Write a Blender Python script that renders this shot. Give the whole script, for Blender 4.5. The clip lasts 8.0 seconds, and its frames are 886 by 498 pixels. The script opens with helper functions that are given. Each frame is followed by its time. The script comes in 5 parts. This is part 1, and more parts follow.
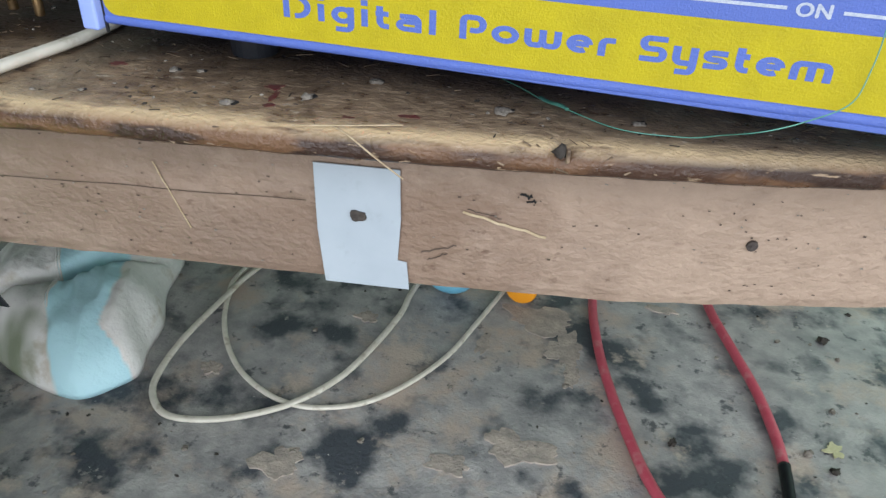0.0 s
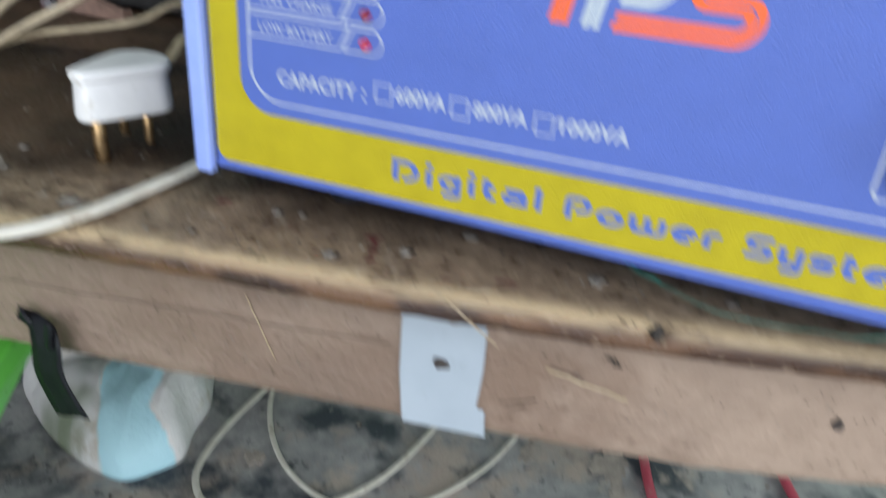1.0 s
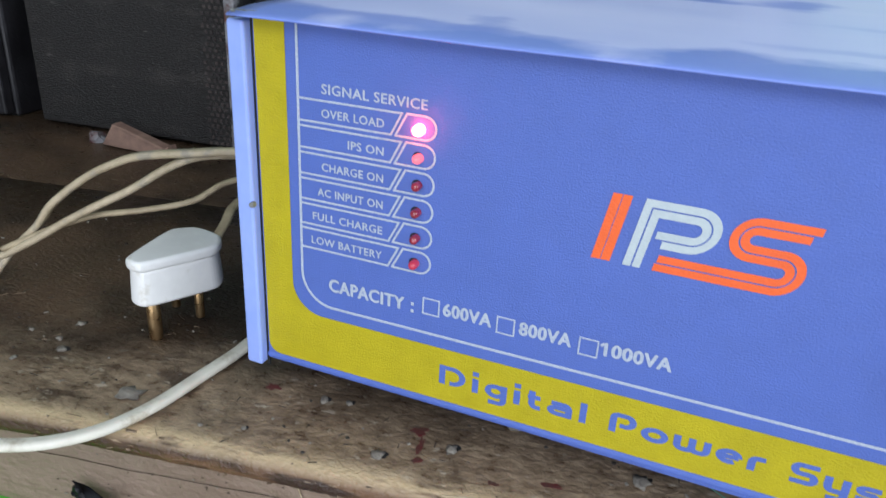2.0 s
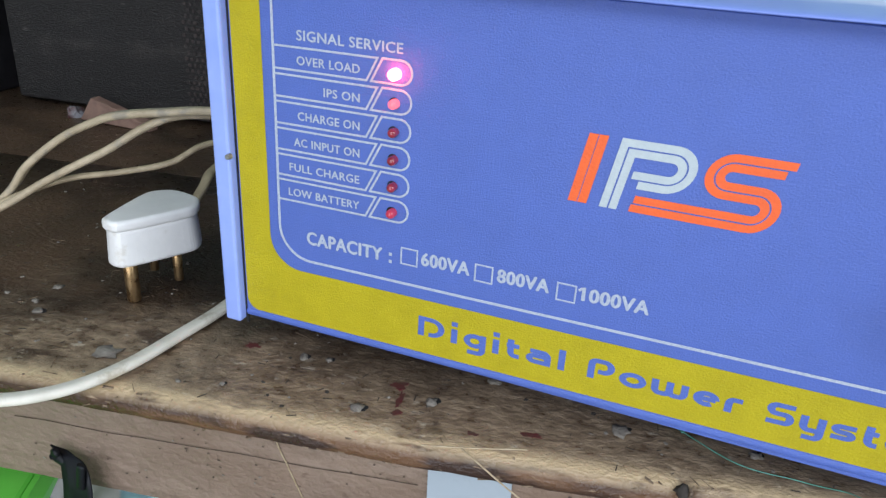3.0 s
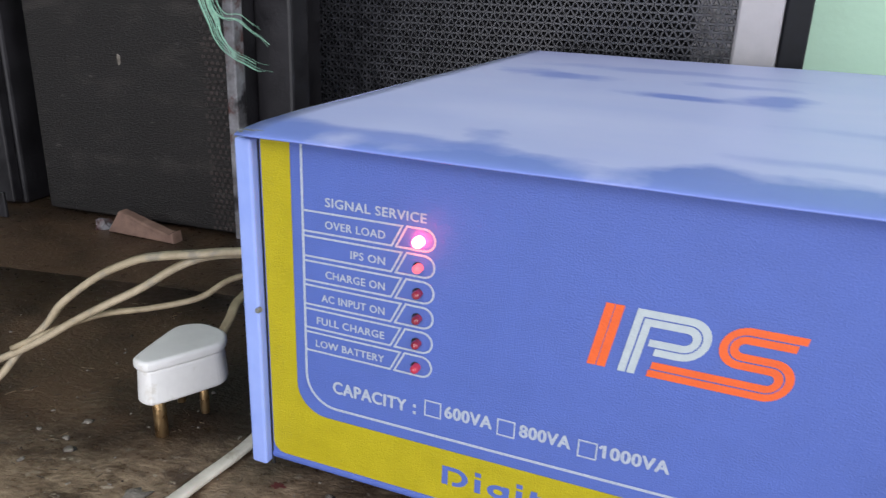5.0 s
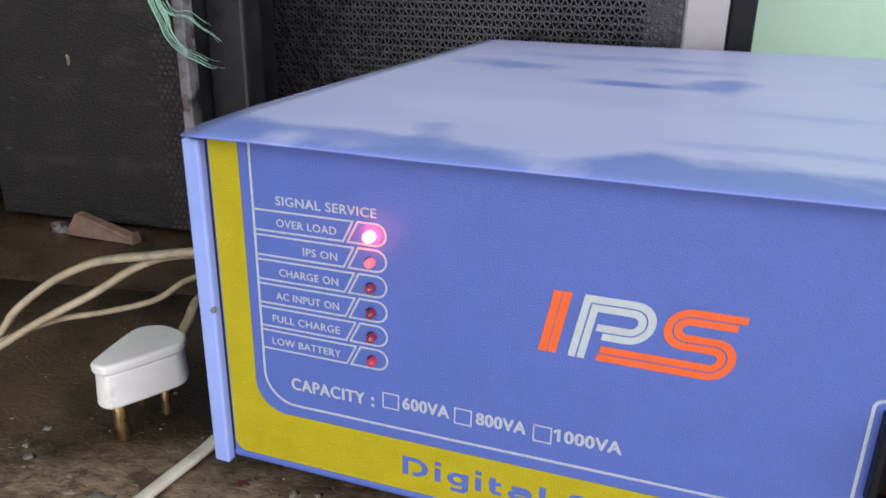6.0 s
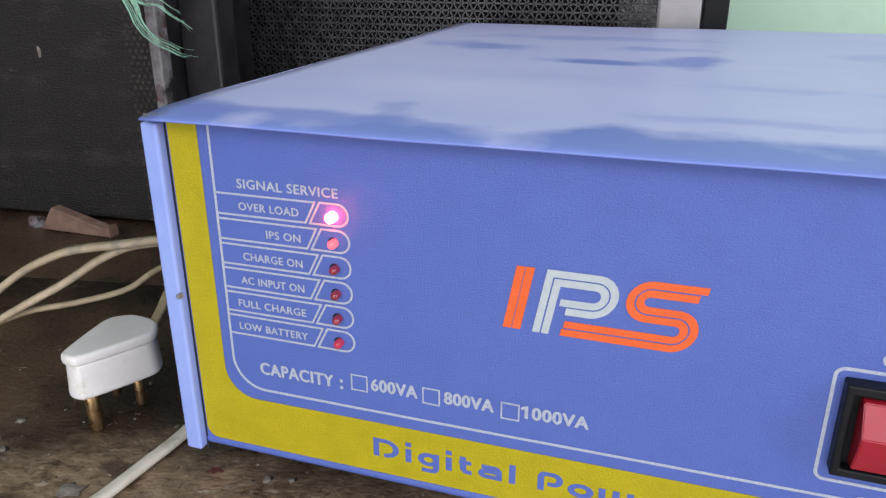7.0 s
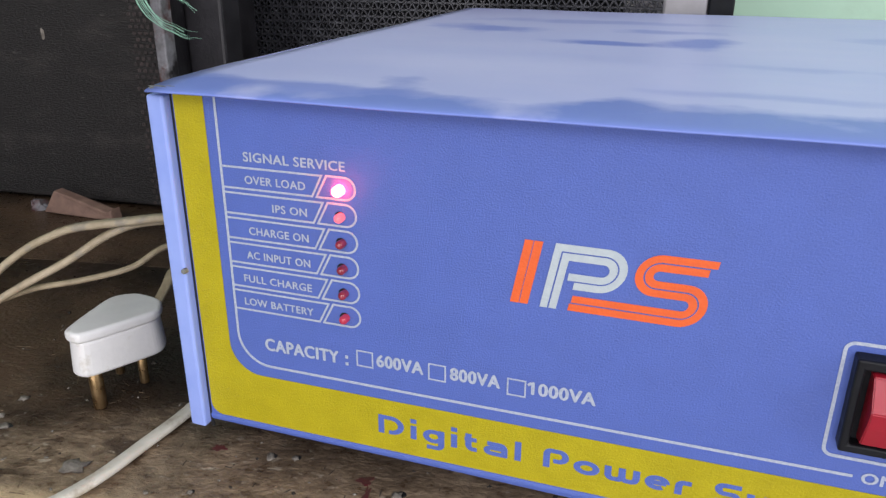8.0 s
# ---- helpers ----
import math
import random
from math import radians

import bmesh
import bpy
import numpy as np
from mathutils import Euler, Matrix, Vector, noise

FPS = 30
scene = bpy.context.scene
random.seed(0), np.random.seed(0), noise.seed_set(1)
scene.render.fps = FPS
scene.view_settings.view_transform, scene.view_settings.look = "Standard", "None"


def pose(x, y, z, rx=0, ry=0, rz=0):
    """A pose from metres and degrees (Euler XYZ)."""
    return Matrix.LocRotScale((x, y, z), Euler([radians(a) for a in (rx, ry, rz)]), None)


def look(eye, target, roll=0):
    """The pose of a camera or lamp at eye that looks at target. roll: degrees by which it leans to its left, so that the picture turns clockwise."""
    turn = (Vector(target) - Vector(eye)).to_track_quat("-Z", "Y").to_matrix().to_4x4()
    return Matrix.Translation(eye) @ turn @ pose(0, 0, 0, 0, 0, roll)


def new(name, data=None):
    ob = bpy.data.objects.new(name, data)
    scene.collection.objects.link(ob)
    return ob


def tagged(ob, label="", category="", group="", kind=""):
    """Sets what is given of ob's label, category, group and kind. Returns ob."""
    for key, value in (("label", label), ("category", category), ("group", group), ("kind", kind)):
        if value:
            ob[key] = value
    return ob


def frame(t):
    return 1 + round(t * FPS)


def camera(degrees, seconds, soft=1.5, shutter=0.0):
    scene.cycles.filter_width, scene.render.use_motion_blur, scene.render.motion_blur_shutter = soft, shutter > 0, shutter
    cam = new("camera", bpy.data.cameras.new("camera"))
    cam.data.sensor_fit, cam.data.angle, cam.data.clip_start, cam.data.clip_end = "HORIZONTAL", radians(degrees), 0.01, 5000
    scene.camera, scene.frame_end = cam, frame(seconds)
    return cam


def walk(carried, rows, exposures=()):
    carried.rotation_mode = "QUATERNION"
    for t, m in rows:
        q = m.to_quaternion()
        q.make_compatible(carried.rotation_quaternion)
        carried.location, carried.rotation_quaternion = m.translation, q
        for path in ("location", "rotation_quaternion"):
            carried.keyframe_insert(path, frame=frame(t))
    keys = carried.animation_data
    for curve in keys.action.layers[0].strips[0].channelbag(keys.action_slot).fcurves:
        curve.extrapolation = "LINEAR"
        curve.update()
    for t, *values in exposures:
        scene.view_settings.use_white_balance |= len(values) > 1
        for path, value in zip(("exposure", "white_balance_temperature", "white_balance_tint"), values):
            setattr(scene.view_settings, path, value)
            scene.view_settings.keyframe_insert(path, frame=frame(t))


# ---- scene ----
# camera and its walk
cam = camera(60.5, 8.0, soft=1.35, shutter=0.75)
PATH = [
    (0, (0.249, -0.272, 0.112), (-0.238, 1.329, -0.983), 2.3),
    (0.4, (0.247, -0.274, 0.113), (-0.215, 1.334, -0.982), 2.9),
    (0.5, (0.248, -0.277, 0.115), (-0.227, 1.338, -0.965), 2.8),
    (0.6, (0.247, -0.278, 0.114), (-0.238, 1.34, -0.957), 2.9),
    (0.7, (0.249, -0.274, 0.117), (-0.269, 1.347, -0.934), 3.5),
    (0.9, (0.228, -0.27, 0.138), (-0.342, 1.385, -0.83), 4.9),
    (1, (0.218, -0.267, 0.147), (-0.384, 1.388, -0.8), 4.7),
    (1.2, (0.205, -0.271, 0.165), (-0.414, 1.434, -0.677), 5.4),
    (1.5, (0.199, -0.261, 0.193), (-0.486, 1.445, -0.596), 3.9),
    (1.7, (0.198, -0.254, 0.21), (-0.504, 1.438, -0.593), 3.2),
    (2.8, (0.203, -0.259, 0.195), (-0.434, 1.438, -0.65), 3.5),
    (3, (0.205, -0.259, 0.192), (-0.448, 1.434, -0.649), 3.2),
    (3.5, (0.207, -0.257, 0.194), (-0.447, 1.442, -0.635), 3.2),
    (4, (0.2, -0.253, 0.203), (-0.506, 1.45, -0.573), 2.5),
    (4.2, (0.199, -0.253, 0.218), (-0.559, 1.452, -0.503), 2.6),
    (4.5, (0.192, -0.255, 0.228), (-0.527, 1.466, -0.493), 2.9),
    (4.7, (0.194, -0.257, 0.231), (-0.531, 1.476, -0.455), 2.6),
    (5.8, (0.207, -0.259, 0.226), (-0.468, 1.498, -0.451), 0.6),
    (6, (0.207, -0.258, 0.233), (-0.433, 1.501, -0.472), 0.9),
    (6.5, (0.22, -0.252, 0.226), (-0.403, 1.499, -0.514), -0.7),
    (7, (0.218, -0.254, 0.228), (-0.401, 1.503, -0.5), -0.2),
    (7.5, (0.216, -0.256, 0.223), (-0.395, 1.496, -0.525), 0.3),
    (8, (0.216, -0.256, 0.22), (-0.403, 1.495, -0.521), 0.2),
]
walk(cam, [(t, look(eye, target, roll)) for t, eye, target, roll in PATH],
     exposures=((0.0, -0.05, 6250, 10), (0.6, -0.06, 6200, 10), (1.5, -0.3, 6000, 9), (4.0, -0.3, 6100, 11), (6.0, -0.4, 6560, 16), (8.0, -0.4, 6560, 16)))

# ---------------------------------------------------------------- light
world = bpy.data.worlds.new("world")
scene.world = world
world.use_nodes = True
wn = world.node_tree.nodes
sky = wn.new("ShaderNodeTexSky")
sky.sky_type, sky.sun_disc = "NISHITA", False
sky.sun_elevation, sky.sun_rotation = radians(48), radians(150)
world.node_tree.links.new(sky.outputs[0], wn["Background"].inputs[0])
wn["Background"].inputs[1].default_value = 0.08
scene.view_settings.exposure = 0.0


def area_light(name, m, w, h, power, color):
    d = bpy.data.lights.new(name, "AREA")
    d.shape, d.size, d.size_y, d.energy, d.color = "RECTANGLE", w, h, power, color
    ob = new(name, d)
    ob.matrix_world = m
    return ob


# area lamps standing in for daylight through an unseen shop front and side doorway
area_light("shop_front_daylight", look((0.55, -2.12, 1.55), (0.15, 0.0, 0.0)), 2.1, 1.05, 43, (0.95, 0.98, 1.0))
# low fill added to light the floor under the table
area_light("street_bounce_daylight", look((0.25, -2.12, 0.05), (0.0, 0.1, -0.2)), 2.2, 0.9, 27, (0.97, 0.98, 1.0))
area_light("side_door_daylight", look((1.92, -0.6, 0.9), (0.0, 0.0, 0.0)), 0.9, 1.8, 27, (0.97, 0.99, 1.0))


# ---------------------------------------------------------------- materials
def mat(name, base, dark=None, scale=40.0, rough=0.6, bump=0.0, bscale=200.0, metal=0.0, stretch=(1, 1, 1), second=None,
        sscale=8.0, samount=0.5, coat=0.0, rvar=0.1, spec=0.5, third=None, tscale=20.0, tamount=0.4):
    """Two scales of noise between base and dark, larger blotches of second, fine bump."""
    m = bpy.data.materials.new(name)
    m.use_nodes = True
    nt = m.node_tree
    bs = nt.nodes["Principled BSDF"]
    tc = nt.nodes.new("ShaderNodeTexCoord")
    mp = nt.nodes.new("ShaderNodeMapping")
    mp.inputs["Scale"].default_value = stretch
    nt.links.new(tc.outputs["Object"], mp.inputs[0])

    def noise_of(sc, det=6.0, ro=0.6):
        n = nt.nodes.new("ShaderNodeTexNoise")
        n.inputs["Scale"].default_value, n.inputs["Detail"].default_value, n.inputs["Roughness"].default_value = sc, det, ro
        nt.links.new(mp.outputs[0], n.inputs["Vector"])
        return n

    def ramp_of(src, a, b, ca=(0, 0, 0, 1), cb=(1, 1, 1, 1)):
        r = nt.nodes.new("ShaderNodeValToRGB")
        r.color_ramp.elements[0].position, r.color_ramp.elements[1].position = a, b
        r.color_ramp.elements[0].color, r.color_ramp.elements[1].color = ca, cb
        nt.links.new(src, r.inputs[0])
        return r

    dark = dark or tuple(c * 0.8 for c in base)
    n1 = noise_of(scale)
    col = ramp_of(n1.outputs[0], 0.35, 0.65, (*dark, 1), (*base, 1)).outputs[0]
    if second:
        n2 = noise_of(sscale, 8.0, 0.65)
        fac = ramp_of(n2.outputs[0], 0.62 - 0.25 * samount, 0.70 - 0.18 * samount)
        mx = nt.nodes.new("ShaderNodeMixRGB")
        mx.inputs[2].default_value = (*second, 1)
        nt.links.new(fac.outputs[0], mx.inputs[0])
        nt.links.new(col, mx.inputs[1])
        col = mx.outputs[0]
    if third:
        n3 = noise_of(tscale, 5.0, 0.55)
        fac = ramp_of(n3.outputs[0], 0.62 - 0.25 * tamount, 0.70 - 0.18 * tamount)
        mx = nt.nodes.new("ShaderNodeMixRGB")
        mx.inputs[2].default_value = (*third, 1)
        nt.links.new(fac.outputs[0], mx.inputs[0])
        nt.links.new(col, mx.inputs[1])
        col = mx.outputs[0]
    nt.links.new(col, bs.inputs["Base Color"])
    rr = ramp_of(n1.outputs[0], 0.3, 0.7, (max(0.02, rough - rvar),) * 3 + (1,), (min(1, rough + rvar),) * 3 + (1,))
    nt.links.new(rr.outputs[0], bs.inputs["Roughness"])
    bs.inputs["Metallic"].default_value = metal
    bs.inputs["Coat Weight"].default_value = coat
    bs.inputs["Specular IOR Level"].default_value = spec
    if bump:
        nb = noise_of(bscale, 4.0, 0.55)
        b = nt.nodes.new("ShaderNodeBump")
        b.inputs["Strength"].default_value, b.inputs["Distance"].default_value = bump, 0.002
        nt.links.new(nb.outputs[0], b.inputs["Height"])
        nt.links.new(b.outputs[0], bs.inputs["Normal"])
    return m


def glow(name, color, strength, base):
    m = mat(name, base, rough=0.15, coat=0.3)
    bs = m.node_tree.nodes["Principled BSDF"]
    bs.inputs["Emission Color"].default_value, bs.inputs["Emission Strength"].default_value = (*color, 1), strength
    return m


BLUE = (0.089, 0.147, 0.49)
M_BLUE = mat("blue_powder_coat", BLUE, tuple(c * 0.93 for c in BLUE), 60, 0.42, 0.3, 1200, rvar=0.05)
# pale lid colour holds both dust and light reflected off its top
M_LID = mat("blue_lid_dust_and_sheen", (0.61, 0.62, 0.94), (0.53, 0.56, 0.92), 9, 0.48, 0.04, 700, stretch=(0.8, 1.4, 1), rvar=0.06, spec=0.4)
M_EDGE = mat("pale_blue_flange", (0.33, 0.43, 0.86), (0.28, 0.38, 0.82), 50, 0.4, 0.05, 600)
M_YELLOW = mat("yellow_print", (0.49, 0.405, 0.010), (0.43, 0.355, 0.008), 70, 0.5, 0.32, 1200, spec=0.25)
M_WHITE = mat("white_print", (0.52, 0.56, 0.63), (0.36, 0.41, 0.54), 1300, 0.55)
M_ORANGE = mat("orange_print", (0.88, 0.135, 0.022), (0.82, 0.12, 0.02), 90, 0.5, 0.15, 900)
M_GREYPR = mat("silver_grey_print", (0.52, 0.58, 0.60), (0.46, 0.52, 0.56), 200, 0.5, 0.15, 900)
M_BARE = mat("bare_worn_metal", (0.45, 0.44, 0.42), (0.18, 0.18, 0.18), 300, 0.45, 0.2, 500, metal=0.6)
M_BLACKPL = mat("black_plastic", (0.010, 0.011, 0.014), (0.006, 0.006, 0.008), 120, 0.45, 0.05, 900, spec=0.22)
M_RUBBER = mat("dark_rubber", (0.006, 0.008, 0.014), None, 150, 0.7, 0.1, 700)
M_RED = mat("red_switch_plastic", (0.42, 0.013, 0.03), (0.37, 0.010, 0.025), 80, 0.38, 0.05, 600, coat=0.08)
M_LEDOFF = mat("led_red_lens", (0.36, 0.028, 0.055), (0.20, 0.012, 0.026), 300, 0.12, coat=0.8)
M_LEDON = glow("led_lit_bright", (1.0, 0.045, 0.045), 70.0, (0.9, 0.1, 0.15))
M_LEDMID = glow("led_lit_dim", (1.0, 0.20, 0.25), 1.5, (0.5, 0.03, 0.06))
M_LEDLOW = glow("led_lit_faint", (1.0, 0.09, 0.17), 0.22, (0.42, 0.03, 0.06))
M_WOOD = mat("worn_brown_wood", (0.345, 0.252, 0.165), (0.135, 0.090, 0.056), 150, 0.36, 0.6, 430, stretch=(0.75, 1.1, 1.1),
             second=(0.075, 0.047, 0.029), sscale=34, samount=0.22, rvar=0.16, third=(0.40, 0.33, 0.25), tscale=190, tamount=0.0, spec=0.5)


def tone_banded(m, y0, y1, tone):
    """A tone that sets in between y0 and y1 with a ragged border: dirt and painted shade on the boards, a bluer front
    on the lid.
    """
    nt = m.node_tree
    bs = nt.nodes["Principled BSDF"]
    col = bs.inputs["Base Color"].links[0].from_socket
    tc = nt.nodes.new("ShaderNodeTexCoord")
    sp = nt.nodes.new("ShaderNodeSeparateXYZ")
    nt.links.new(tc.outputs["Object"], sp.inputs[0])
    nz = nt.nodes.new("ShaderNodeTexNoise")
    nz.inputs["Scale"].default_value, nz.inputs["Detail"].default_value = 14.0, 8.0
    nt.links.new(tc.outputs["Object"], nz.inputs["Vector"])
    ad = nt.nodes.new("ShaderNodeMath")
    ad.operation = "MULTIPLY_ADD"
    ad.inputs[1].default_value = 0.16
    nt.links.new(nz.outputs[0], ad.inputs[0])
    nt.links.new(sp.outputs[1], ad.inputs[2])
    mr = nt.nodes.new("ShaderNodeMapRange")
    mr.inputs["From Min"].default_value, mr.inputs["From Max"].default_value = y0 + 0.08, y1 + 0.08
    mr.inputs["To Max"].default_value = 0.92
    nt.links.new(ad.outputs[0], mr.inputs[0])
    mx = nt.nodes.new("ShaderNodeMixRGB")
    mx.inputs[2].default_value = (*tone, 1)
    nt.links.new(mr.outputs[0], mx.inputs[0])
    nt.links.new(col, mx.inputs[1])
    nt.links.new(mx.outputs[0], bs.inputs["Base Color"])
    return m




def smudged_or_shaded(m, spots, color):
    """Ragged-edged spots (x, y, half length, half width, strength): smudges on the lid, painted shade and light on the
    wood.
    """
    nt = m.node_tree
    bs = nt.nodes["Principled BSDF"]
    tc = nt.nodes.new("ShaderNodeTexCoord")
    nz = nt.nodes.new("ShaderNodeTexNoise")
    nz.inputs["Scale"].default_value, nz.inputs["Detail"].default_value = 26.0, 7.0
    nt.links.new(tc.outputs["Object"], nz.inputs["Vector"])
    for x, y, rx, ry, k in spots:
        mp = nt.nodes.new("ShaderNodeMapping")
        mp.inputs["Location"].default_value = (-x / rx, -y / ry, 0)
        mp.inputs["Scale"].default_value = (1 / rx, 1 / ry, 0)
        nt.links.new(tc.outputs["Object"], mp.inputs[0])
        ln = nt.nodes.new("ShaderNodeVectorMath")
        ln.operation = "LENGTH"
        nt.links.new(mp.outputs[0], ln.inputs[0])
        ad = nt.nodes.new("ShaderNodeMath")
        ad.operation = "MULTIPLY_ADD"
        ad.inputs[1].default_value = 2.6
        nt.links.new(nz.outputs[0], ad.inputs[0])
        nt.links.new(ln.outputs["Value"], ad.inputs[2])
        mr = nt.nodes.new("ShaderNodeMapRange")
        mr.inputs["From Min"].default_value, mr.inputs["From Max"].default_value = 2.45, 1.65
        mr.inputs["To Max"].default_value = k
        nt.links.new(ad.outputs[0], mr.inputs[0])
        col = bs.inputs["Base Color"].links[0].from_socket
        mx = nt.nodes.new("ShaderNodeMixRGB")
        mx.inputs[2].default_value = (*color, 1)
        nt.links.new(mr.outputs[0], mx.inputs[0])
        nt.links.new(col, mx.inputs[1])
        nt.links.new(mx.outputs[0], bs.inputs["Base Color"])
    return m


tone_banded(M_LID, 0.027, 0.006, (0.17, 0.25, 0.68))
smudged_or_shaded(M_LID, ((0.068, 0.262, 0.040, 0.028, 0.75), (0.152, 0.204, 0.034, 0.012, 0.95), (0.203, 0.222, 0.022, 0.026, 0.85), (0.188, 0.276, 0.034, 0.014, 0.6), (0.062, 0.012, 0.055, 0.010, 0.8),
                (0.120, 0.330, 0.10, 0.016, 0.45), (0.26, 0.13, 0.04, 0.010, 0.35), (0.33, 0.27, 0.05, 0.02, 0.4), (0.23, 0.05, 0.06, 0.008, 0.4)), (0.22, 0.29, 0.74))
# boards darkened towards the back: dirt and the inverter's shade in one colour
tone_banded(M_WOOD, 0.036, 0.090, (0.024, 0.0135, 0.0075))
# lighter brown at the left, outside that painted shade
smudged_or_shaded(M_WOOD, ((-0.33, 0.14, 0.10, 0.12, 0.75), (-0.50, 0.27, 0.22, 0.13, 0.7)), (0.120, 0.072, 0.042))
# near-black spot paints the shadow between plug and inverter
smudged_or_shaded(M_WOOD, ((-0.165, 0.135, 0.075, 0.07, 0.85),), (0.012, 0.007, 0.0045))


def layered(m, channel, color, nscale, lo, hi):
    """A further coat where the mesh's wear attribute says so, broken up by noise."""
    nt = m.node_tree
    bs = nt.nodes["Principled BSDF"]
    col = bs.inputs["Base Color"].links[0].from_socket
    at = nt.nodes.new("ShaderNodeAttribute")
    at.attribute_name = "edge_coat"
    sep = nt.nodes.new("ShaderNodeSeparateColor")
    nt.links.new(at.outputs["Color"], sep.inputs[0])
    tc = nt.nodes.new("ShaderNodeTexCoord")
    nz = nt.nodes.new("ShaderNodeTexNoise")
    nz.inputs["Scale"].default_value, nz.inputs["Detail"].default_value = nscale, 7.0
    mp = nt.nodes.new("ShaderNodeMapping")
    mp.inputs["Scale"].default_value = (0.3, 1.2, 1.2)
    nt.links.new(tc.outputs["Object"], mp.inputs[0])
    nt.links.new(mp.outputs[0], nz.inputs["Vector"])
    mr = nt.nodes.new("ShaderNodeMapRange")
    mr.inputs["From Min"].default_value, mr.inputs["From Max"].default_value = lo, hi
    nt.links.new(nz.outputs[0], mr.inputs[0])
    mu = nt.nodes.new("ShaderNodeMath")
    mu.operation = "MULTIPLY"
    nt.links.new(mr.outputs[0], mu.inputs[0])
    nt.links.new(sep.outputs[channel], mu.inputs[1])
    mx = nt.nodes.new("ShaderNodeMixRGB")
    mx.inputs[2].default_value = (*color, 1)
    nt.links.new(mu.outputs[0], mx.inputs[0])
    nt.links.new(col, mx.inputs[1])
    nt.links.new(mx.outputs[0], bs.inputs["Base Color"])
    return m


# channel 1 darkens the front face and underside, channel 0 pales the rubbed crest
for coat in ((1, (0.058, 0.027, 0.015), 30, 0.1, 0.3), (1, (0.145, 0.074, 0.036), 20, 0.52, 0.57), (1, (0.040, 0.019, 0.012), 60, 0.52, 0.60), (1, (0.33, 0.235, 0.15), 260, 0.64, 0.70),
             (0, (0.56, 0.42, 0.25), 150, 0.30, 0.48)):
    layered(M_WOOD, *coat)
M_FASCIA = mat("bare_rough_wood", (0.340, 0.248, 0.186), (0.255, 0.180, 0.132), 90, 0.62, 1.0, 210, stretch=(0.8, 1.2, 1.2),
               second=(0.225, 0.150, 0.105), sscale=8, samount=0.40, third=(0.16, 0.10, 0.07), tscale=150, tamount=-0.10)
# light from the right is put into the rail's colour: dark left, pale right
smudged_or_shaded(M_FASCIA, ((-0.24, 0.02, 0.17, 2.0, 0.6), (-0.06, 0.02, 0.05, 2.0, 0.3)), (0.20, 0.140, 0.105))
smudged_or_shaded(M_FASCIA, ((0.19, 0.02, 0.15, 2.0, 0.4),), (0.47, 0.35, 0.26))
M_PLATE = mat("pale_grey_tin", (0.41, 0.46, 0.51), (0.375, 0.425, 0.475), 30, 0.4, 0.05, 200, second=(0.33, 0.37, 0.41), sscale=25, samount=0.25)
M_NAIL = mat("rusty_nail_head", (0.10, 0.085, 0.075), (0.04, 0.03, 0.028), 500, 0.6, 0.5, 900, metal=0.4)
M_PLUG = mat("white_plug_plastic", (0.83, 0.82, 0.80), (0.74, 0.73, 0.72), 45, 0.4, 0.06, 300, second=(0.62, 0.59, 0.53), sscale=50, samount=0.2)
M_BRASS = mat("dull_brass", (0.55, 0.38, 0.20), (0.42, 0.27, 0.13), 200, 0.32, 0.1, 500, metal=0.95)
M_CORD = mat("dirty_white_cord", (0.52, 0.43, 0.30), (0.36, 0.29, 0.19), 90, 0.55, 0.1, 300, second=(0.30, 0.26, 0.20), sscale=60, samount=0.3)
M_CORDNEW = mat("pale_cord", (0.74, 0.70, 0.61), (0.62, 0.58, 0.49), 70, 0.5, 0.08, 300, second=(0.46, 0.40, 0.31), sscale=45, samount=0.22)
M_CORDOLD = mat("yellowed_cord", (0.42, 0.34, 0.22), (0.28, 0.22, 0.14), 90, 0.55, 0.1, 300, second=(0.22, 0.17, 0.11), sscale=60, samount=0.3)
M_REDCABLE = mat("red_cable_sheath", (0.52, 0.085, 0.125), (0.44, 0.06, 0.095), 60, 0.42, 0.06, 300, second=(0.50, 0.16, 0.18), sscale=50, samount=0.3)
M_FLOOR = mat("stained_cement_floor", (0.43, 0.415, 0.40), (0.25, 0.245, 0.245), 34, 0.5, 0.7, 240, second=(0.45, 0.37, 0.31),
              sscale=10, samount=0.45, rvar=0.15, third=(0.062, 0.070, 0.083), tscale=13, tamount=0.46)


